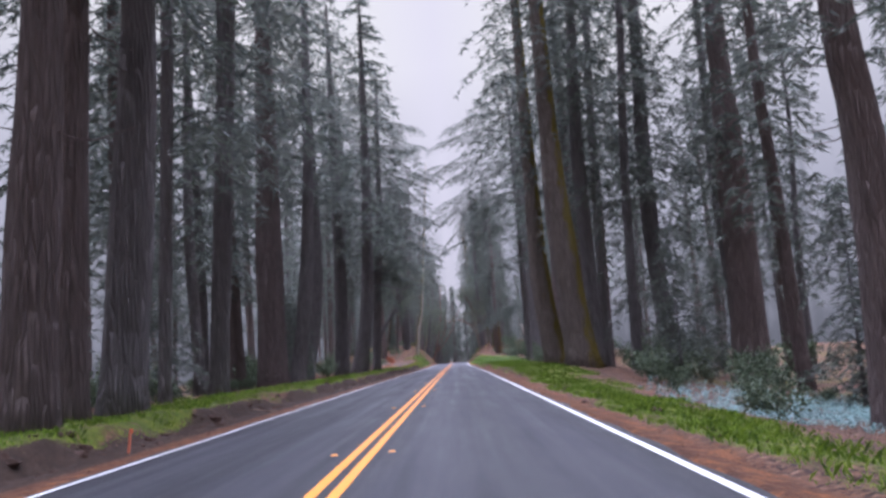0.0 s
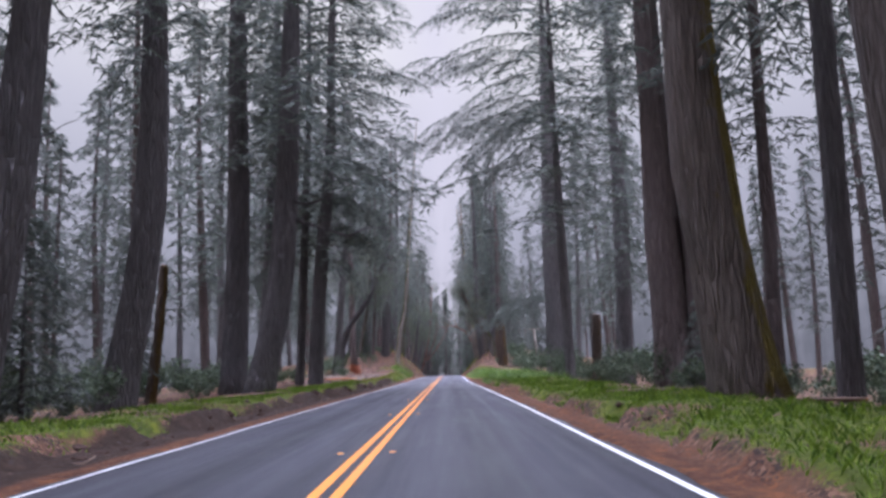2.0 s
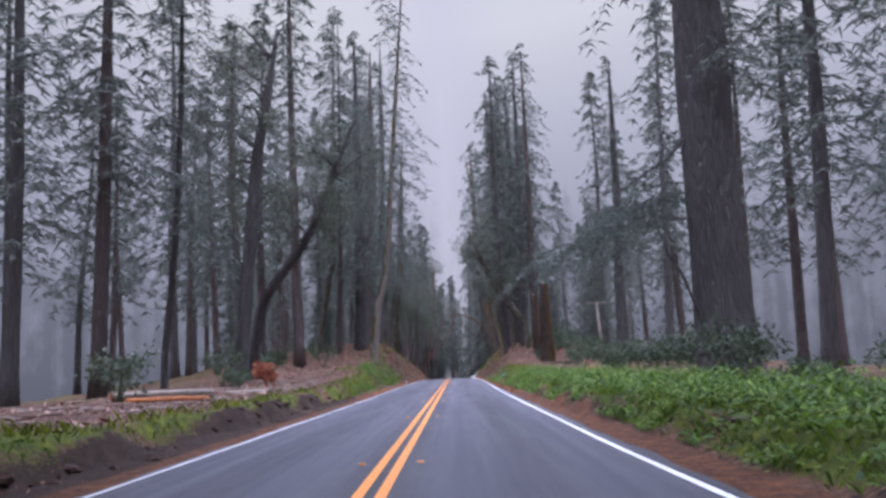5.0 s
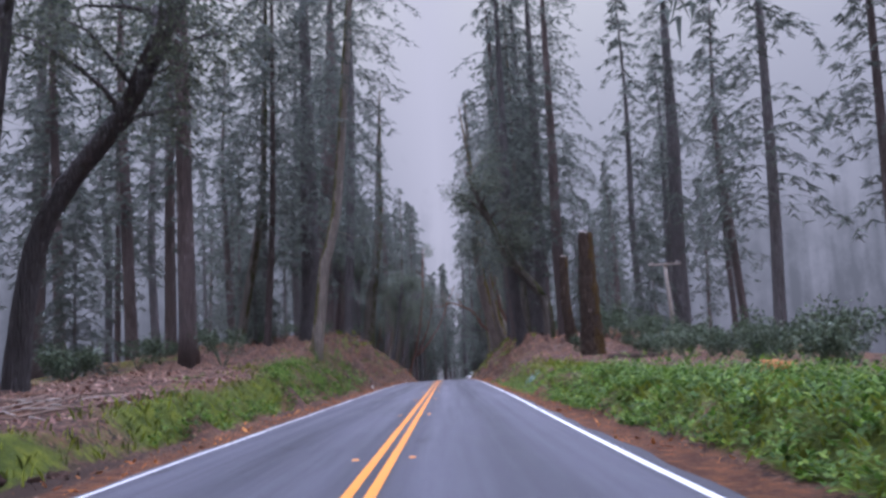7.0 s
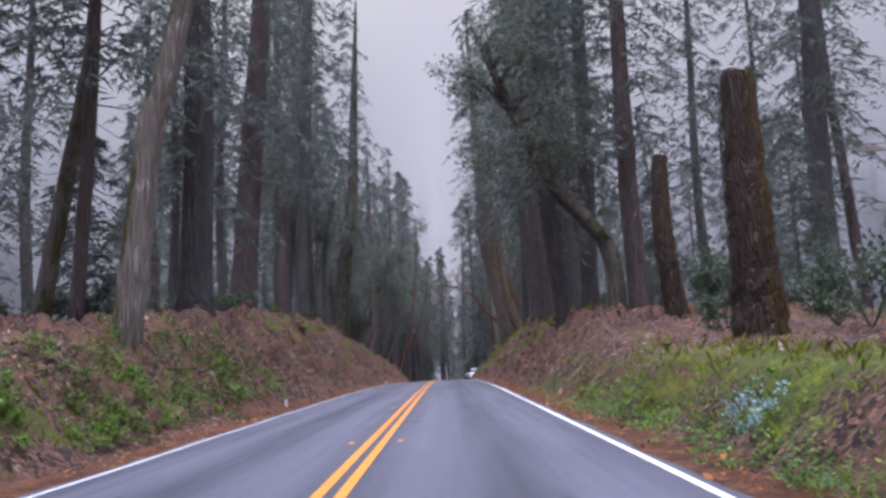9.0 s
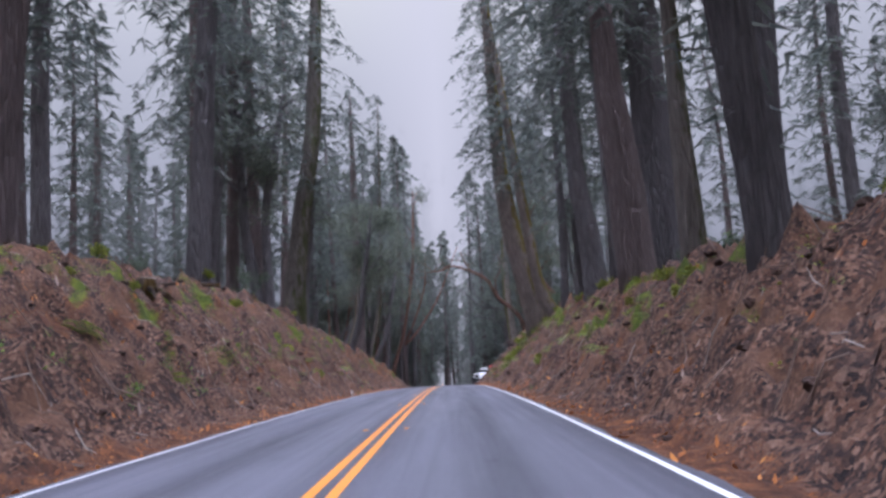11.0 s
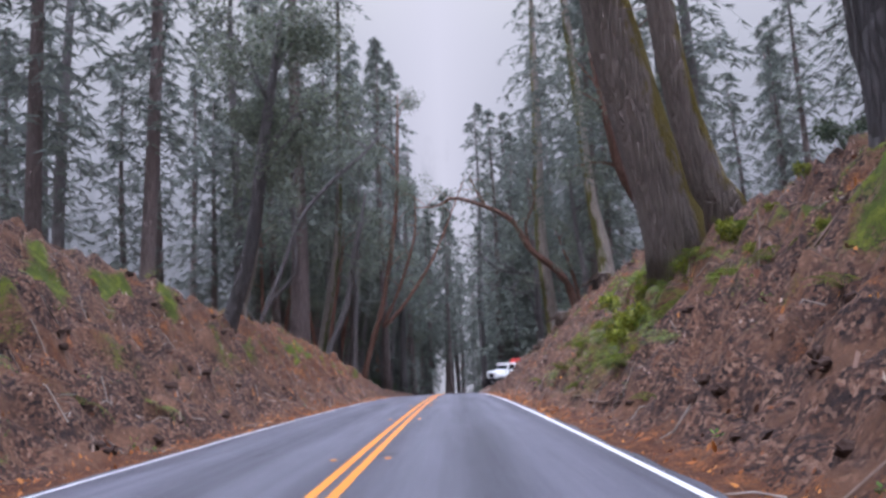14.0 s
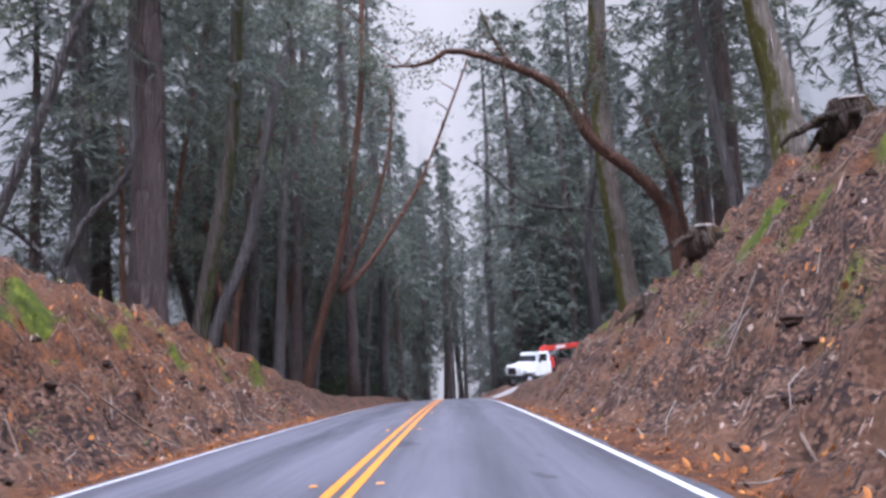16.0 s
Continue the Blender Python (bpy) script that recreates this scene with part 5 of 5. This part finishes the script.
def build_shrubs():
    r = random.Random(5)
    for _ in range(74):
        side = r.choice((-1, 1, 1))
        y = r.uniform(96, 172)
        x = side * r.uniform(8.6 if side > 0 else 9.0, 15)
        shrub(x, y, r.randrange(3), r.uniform(0.6, 1.15))
    for _ in range(46):
        side = r.choice((-1, 1))
        shrub(side * r.uniform(9.0, 15), r.uniform(22, 96), r.randrange(2), r.uniform(0.5, 1.0))
    for _ in range(30):
        side = r.choice((-1, 1))
        shrub(side * r.uniform(9.0, 14), r.uniform(175, 262), r.randrange(3), r.uniform(0.5, 1.0))
    for _ in range(22):
        side = r.choice((-1, 1, -1))
        shrub(side * r.uniform(6.5, 14), r.uniform(300, 330), r.randrange(3), r.uniform(0.7, 1.3))
    for _ in range(44):
        side = r.choice((-1, 1, 1))
        shrub(side * r.uniform(13, 27), r.uniform(34, 112), r.randrange(3), r.uniform(0.9, 1.7))
    shrub(-8.6, 126.5, 0, 0.9, RED_SHRUB, "bush with dry orange-red leaves at the forest edge")
    shrub(-8.2, 126.0, 0, 0.55, RED_SHRUB, "bush with dry orange-red leaves at the forest edge")


build_shrubs()


def fern_mesh(seed):
    c = Leaves(seed)
    r = c.r
    for i in range(9):
        a = i * 0.7 + r.uniform(-0.2, 0.2)
        ln = r.uniform(0.45, 0.75)
        t = np.linspace(0, 1, 12)[:, None]
        out = np.array((math.cos(a), math.sin(a), 0.0))
        side = np.array((-math.sin(a), math.cos(a), 0.0))
        spine = out * t * ln + np.array((0, 0, 1.0)) * (0.75 * t - 0.85 * t ** 2) * ln
        c.tube(spine[::3], [0.006, 0.005, 0.004, 0.002], 3)
        for f in (-1, 1):
            w = (0.16 * np.sin(np.pi * (0.12 + 0.88 * t)) * ln / 0.6)
            tip = spine + side * f * w + out * 0.05 + np.array((0, 0, -0.03))
            c.tris(spine - out * 0.018, spine + out * 0.018, tip)
    return c.mesh("frond", FERN)


FERNS = [fern_mesh(80 + i) for i in range(3)]


def build_ferns():
    r = random.Random(6)
    spots = [(r.gauss(6.4, 1.2), r.gauss(230, 4.5)) for _ in range(105)] + [(r.uniform(5.0, 8.0), r.uniform(176, 215)) for _ in range(16)] + [(-r.uniform(4.8, 8.0), r.uniform(176, 236)) for _ in range(14)]
    for i, (x, y) in enumerate(spots):
        if abs(x) < 4.4:
            continue
        t = thing("fern", (x, y, gz(x, y)), "green sword fern growing on the bank", "fern", "ferns on the bank")
        s = r.uniform(0.6, 1.15)
        part("fronds", FERNS[i % 3], FERN, t, "", pose(0, 0, 0, r.uniform(-10, 10), -25 if x > 0 else 25, r.uniform(0, 360)) @ Matrix.Diagonal((s, s, s, 1)))


build_ferns()
BRIGHT_SHRUB = shrub_mesh(71, 0.75, 0.7, SPROUT, 13, 0.19)
shrub(4.9, 199.1, 0, 0.6, BRIGHT_SHRUB, "small bright yellow-green shrub on the leafy bank")
shrub(-5.0, 203.0, 0, 0.5, BRIGHT_SHRUB, "small green seedling on the leafy bank")
shrub(7.2, 187.0, 0, 0.55, BRIGHT_SHRUB, "tuft of yellow-green leaves near the crest of the bank")

crest_r = random.Random(31)
for _ in range(14):
    shrub_x, shrub_y = crest_r.uniform(5.4, 8.4), crest_r.uniform(225, 236)
    shrub(shrub_x, shrub_y, 0, crest_r.uniform(0.4, 0.85), BRIGHT_SHRUB, "low yellow-green leafy shrub among the ferns on the bank")
for _ in range(26):
    shrub_side = crest_r.choice((-1, 1))
    shrub(shrub_side * crest_r.uniform(6.4, 8.8), crest_r.uniform(174, 222), 0, crest_r.uniform(0.25, 0.5), BRIGHT_SHRUB, "tuft of yellow-green leaves near the crest of the bank")


def log(x, y, length, radius, turn, mat, label, lift=0.0, pitch=0.0):
    t = thing("log", (x, y, gz(x, y) + radius * 0.7 + lift), label, "log", "fallen logs")
    r = np.random.RandomState(int(100 * abs(x) + y))
    p = curve_points([(-length / 2, 0, 0), (0, 0.04 * length, 0.02), (length / 2, 0, 0)], 9)
    v, f = tube(p, np.linspace(radius, radius * 0.75, 9), 12, 0.08, int(y))
    part("stem", mesh_of("stem", v, f, mat, True), mat, t)
    for s in (-1, 1):
        e = s * length / 2
        v, f = tube([(e - s * 0.01, 0, 0), (e + s * 0.012, 0, 0)], [radius * 0.8, radius * 0.7], 12, 0.05, 3)
        part("sawn_end", mesh_of("sawn_end", v, f, FRESH_WOOD), FRESH_WOOD, t, "orange freshly sawn end")
    t.rotation_euler = (0, radians(pitch), radians(turn))


log(8.3, 131.0, 0.9, 0.22, 20, FRESH_WOOD, "orange freshly cut log among the weeds")
log(9.6, 151.5, 2.6, 0.2, -24, SNAG_WOOD, "mossy orange log lying on the bank")
log(-9.0, 113.0, 3.4, 0.14, 25, SNAG_WOOD, "fallen log among splintered wood")
log(-8.2, 110.5, 2.8, 0.09, -12, FRESH_WOOD, "reddish splintered limb on the cleared ground")
log(-10.5, 117.0, 4.0, 0.16, 40, GREY_WOOD, "grey fallen log on the cleared ground")
log(-7.4, 118.5, 2.2, 0.08, 10, GREY_WOOD, "grey fallen limb on the cleared ground")
log(-8.9, 121.5, 3.0, 0.10, -20, TWIG, "dark fallen limb on the cleared ground")
log(9.6, 56.5, 2.4, 0.07, -10, TWIG, "thin fallen limb on the grass")
log(8.9, 66.0, 3.6, 0.06, -8, TWIG, "thin fallen limb on the grass")
log(5.9, 58.3, 2.0, 0.05, 15, TWIG, "thin fallen limb on the grass")


def stump(x, y, r0, h, label, bark=None):
    bark = bark or SNAG_WOOD
    t = thing("stump", (x, y, gz(x, y)), label, "stump", "stumps")
    v, f = tube([(0, 0, -0.4), (0, 0, h * 0.4), (0.03, 0, h)], [r0 * 1.35, r0, r0 * 0.9], 16, 0.22, int(y))
    part("body", mesh_of("body", v, f, bark, True), bark, t)
    v, f = tube([(0.03, 0, h - 0.02), (0.03, 0, h + 0.03)], [r0 * 0.86, r0 * 0.8], 14, 0.08, 2)
    part("sawn_top", mesh_of("sawn_top", v, f, GREY_WOOD), GREY_WOOD, t, "weathered sawn top")
    for i in range(7):
        a = i * 0.9
        limb_part(t, (r0 * 0.8 * math.cos(a), r0 * 0.8 * math.sin(a), h * 0.3), (r0 * 2.8 * math.cos(a), r0 * 2.8 * math.sin(a), -0.25), r0 * 0.28, bark, int(y) + i, -0.1, "root")


stump(-7.75, 188.2, 0.3, 0.45, "blackened rotten stump on the leafy bank")
log(-8.6, 196.5, 1.6, 0.10, 35, SNAG_WOOD, "short dark log on the crest of the bank")
log(-8.3, 191.0, 1.3, 0.08, -15, SNAG_WOOD, "short dark log on the crest of the bank")
stump(8.0, 256.8, 0.42, 0.42, "dark mossy stump on the crest of the bank")
stump(9.7, 251.5, 0.5, 0.5, "dark upturned stump on the crest of the bank")
stump(7.0, 259.0, 0.4, 0.6, "dark mossy stump on the crest of the bank")
stump(8.6, 48.3, 0.4, 0.35, "low rotten stump in the grass")


def t_post():
    t = thing("wooden_post", (14.0, 161.1, gz(14.0, 161.1)), "weathered wooden pole with a crossarm", "utility pole")
    z = 6.5 - gz(14.0, 161.1)
    v, f = tube([(0.1, 0, -0.4), (0, 0, z * 0.5), (-0.15, 0, z)], [0.13, 0.12, 0.10], 10, 0.04, 4)
    part("pole", mesh_of("pole", v, f, GREY_WOOD, True), GREY_WOOD, t)
    part("crossarm", box(bmesh.new(), (1.9, 0.12, 0.1), (-0.2, -0.14, z - 0.08), 0.01), GREY_WOOD, t)
    for x in (-0.9, 0.5):
        v, f = tube([(x, -0.14, z - 0.04), (x, -0.14, z + 0.10)], [0.025, 0.035], 8)
        part("insulator", mesh_of("insulator", v, f, GREY_WOOD), GREY_WOOD, t)


t_post()


def stake():
    x, y = -3.95, 13.2
    t = thing("marker_stake", (x, y, gz(x, y)), "thin leaning orange marker stake on the shoulder", "marker stake")
    m = plain("orange_stake_paint", (0.62, 0.16, 0.08), 0.6)
    v, f = tube([(-0.02, 0, -0.1), (0.02, 0, 0.2), (0.03, 0, 0.36)], [0.016, 0.014, 0.012], 6)
    part("stake", mesh_of("stake", v, f, m), m, t)
    part("flag", box(bmesh.new(), (0.05, 0.012, 0.07), (0.045, 0, 0.33), 0.004), m, t)


stake()


def bare_pole(x, y, lean, height):
    """A thin dead sapling without bark."""
    t = thing("bare_pole", (x, y, gz(x, y)), "thin bleached dead sapling leaning among the firs", "dead sapling", "dead saplings")
    v, f = tube(curve_points([(-0.1 * lean, 0, -0.3), (0.45 * lean, 0.05, 0.5 * height), (lean, 0, height)], 8), np.linspace(0.04, 0.018, 8), 7, 0.06, 5)
    part("stem", mesh_of("stem", v, f, GREY_WOOD, True), GREY_WOOD, t)


bare_pole(18.6, 58.0, 0.2, 2.3)
bare_pole(18.8, 58.2, 1.5, 2.2)


def marker_post(x, y):
    m = plain("white_plastic", (0.75, 0.75, 0.75), 0.4)
    t = thing("marker_post", (x, y, gz(x, y)), "short white marker post on the shoulder", "marker post", "marker posts")
    part("post", box(bmesh.new(), (0.07, 0.03, 0.28), (0, 0, 0.08), 0.008), m, t)


marker_post(-3.75, 205.0)
marker_post(-3.75, 163.0)


def cable(name, points, label):
    cu = bpy.data.curves.new(name, "CURVE")
    cu.dimensions, cu.bevel_depth = "3D", 0.025
    s = cu.splines.new("POLY")
    a, b = Vector(points[0]), Vector(points[1])
    s.points.add(24)
    for i in range(25):
        u = i / 24
        p = a.lerp(b, u) - Vector((0, 0, 4 * 1.2 * u * (1 - u)))
        s.points[i].co = (*p, 1)
    cu.materials.append(plain("cable_sheath", (0.05, 0.05, 0.055), 0.6))
    tagged(new(name, cu), label, "power line", "power lines")


cable("power_line", ((24.0, 225, 15.6), (26.0, 330, 24.0)), "dark overhead power line above the bank")
cable("power_line", ((24.0, 225, 14.2), (27.0, 330, 22.0)), "dark overhead power line above the bank")

# ---- the truck on the side road ----


def truck():
    white = plain("white_truck_paint", (0.78, 0.79, 0.80), 0.3, 0.5, vary=0.04)
    red = plain("red_crane_paint", (0.55, 0.05, 0.035), 0.4, 0.5, vary=0.1)
    black = plain("black_rubber", (0.02, 0.02, 0.022), 0.7, 0.3)
    glass = plain("dark_cab_glass", (0.02, 0.025, 0.03), 0.06, 0.8, vary=0.02)
    chrome = plain("steel_rim", (0.55, 0.56, 0.58), 0.35, 0.5, 0.9)
    dark = plain("dark_truck_bed", (0.06, 0.035, 0.035), 0.6, 0.3)
    lens = plain("headlight_lens", (0.7, 0.7, 0.68), 0.1, 0.7)
    x, y = 6.8, 291.0
    g = gz(x, y)
    t = thing("boom_truck", (x, y, g), "white truck with folded red crane parked on the side road", "truck")
    part("chassis", box(bmesh.new(), (7.2, 0.9, 0.25), (1.2, 0, 0.75), 0.03), dark, t)
    cab = bmesh.new()
    box(cab, (1.9, 2.2, 1.15), (-0.75, 0, 1.35), 0.08)
    box(cab, (1.55, 2.1, 0.95), (-0.6, 0, 2.2), 0.14)
    cab = part("cab", cab, white, t)
    hood = bmesh.new()
    box(hood, (1.7, 1.7, 0.85), (-2.35, 0, 1.35), 0.14, 0, -6)
    for s in (-1, 1):
        box(hood, (1.25, 0.42, 0.34), (-2.3, s * 0.95, 1.22), 0.12)
    hood = part("hood", hood, white, t)
    part("windscreen", box(bmesh.new(), (0.06, 1.85, 0.72), (-1.4, 0, 2.18), 0.02, 0, 14), glass, cab, "dark windscreen")
    for s in (-1, 1):
        part("side_window", box(bmesh.new(), (0.8, 0.05, 0.58), (-0.72, s * 1.06, 2.2), 0.02), glass, cab, "dark side window")
        part("door", box(bmesh.new(), (1.05, 0.05, 0.95), (-0.72, s * 1.105, 1.4), 0.02), white, cab)
        part("mirror", box(bmesh.new(), (0.08, 0.16, 0.42), (-1.35, s * 1.3, 2.0), 0.02), black, cab)
        part("headlight", box(bmesh.new(), (0.08, 0.32, 0.22), (-3.16, s * 0.7, 1.3), 0.03), lens, hood)
        part("step", box(bmesh.new(), (1.0, 0.3, 0.3), (-0.7, s * 0.98, 0.65), 0.03), chrome, t)
    part("grille", box(bmesh.new(), (0.08, 0.9, 0.55), (-3.18, 0, 1.28), 0.03), black, hood, "dark grille")
    part("bumper", box(bmesh.new(), (0.25, 2.2, 0.35), (-3.25, 0, 0.72), 0.05), black, t)
    part("bed", box(bmesh.new(), (4.2, 2.3, 0.35), (2.7, 0, 1.15), 0.03), dark, t)
    part("headboard", box(bmesh.new(), (0.1, 2.2, 1.0), (0.9, 0, 1.75), 0.02), dark, t)
    part("load", box(bmesh.new(), (3.2, 2.0, 0.7), (3.0, 0, 1.65), 0.1), dark, t, "dark load on the bed")
    col = bmesh.new()
    box(col, (0.5, 0.6, 1.7), (0.35, 0, 1.9), 0.06)
    box(col, (0.35, 0.4, 1.2), (0.75, -0.6, 1.6), 0.05, 0, -10)
    crane = part("crane_column", col, red, t, "red crane column")
    arm = bmesh.new()
    box(arm, (4.6, 0.4, 0.42), (2.5, 0, 2.98), 0.06, 0, -3)
    box(arm, (0.9, 0.42, 0.5), (0.45, 0, 2.8), 0.1, 0, -30)
    arm = part("crane_arm", arm, red, t, "folded red crane arm")
    part("lettering_panel", box(bmesh.new(), (1.1, 0.02, 0.22), (2.3, -0.215, 3.0), 0.004, 0, -3), white, arm, "plain white bar on the arm")
    part("hydraulic_ram", box(bmesh.new(), (1.8, 0.12, 0.12), (1.2, -0.26, 2.5), 0.03, 0, -25), chrome, arm)

    def wheel(px, py, w):
        a = bmesh.new()
        bmesh.ops.create_cone(a, segments=28, radius1=0.5, radius2=0.5, depth=w, cap_ends=True, matrix=pose(px, py, 0.5, 90, 0, 0))
        bmesh.ops.bevel(a, geom=[e for e in a.edges if len(e.link_faces) == 2 and e.calc_face_angle(0) > 1], offset=0.05, segments=2, affect="EDGES")
        tyre = part("wheel", a, black, t, "black tyre on a steel rim")
        b = bmesh.new()
        for s in (-1, 1):
            bmesh.ops.create_cone(b, segments=24, radius1=0.29, radius2=0.24, depth=0.06, cap_ends=True, matrix=pose(px, py + s * (w / 2 + 0.01), 0.5, 90, 0, 0))
        part("rim", b, chrome, tyre)

    for s in (-1, 1):
        wheel(-2.35, s * 0.95, 0.3)
        wheel(2.3, s * 0.9, 0.5)
        wheel(3.5, s * 0.9, 0.5)
    t.rotation_euler, t.scale = (0, 0, radians(40)), (0.82, 0.82, 0.82)


truck()


def gravel_apron():
    """Pale crushed stone where the side road meets the shoulder."""
    xs, ys = np.linspace(3.5, 17, 40), np.linspace(284.4, 295.6, 40)
    verts, faces = [], []
    for v in ys:
        for u in xs:
            yy = v + 0.12 * (u - 3)
            verts.append((u, yy, gz(u, yy) + 0.03))
    w = len(xs)
    for j in range(len(ys) - 1):
        for i in range(w - 1):
            faces.append((j * w + i, j * w + i + 1, (j + 1) * w + i + 1, (j + 1) * w + i))
    m = plain("side_road_gravel", (0.26, 0.24, 0.23), 0.9, 0.2, vary=0.5, scale=14)
    tagged(new("side_road", mesh_of("side_road", verts, faces, m, True)), "pale gravel side road joining the asphalt", "side road", kind="structure")


gravel_apron()
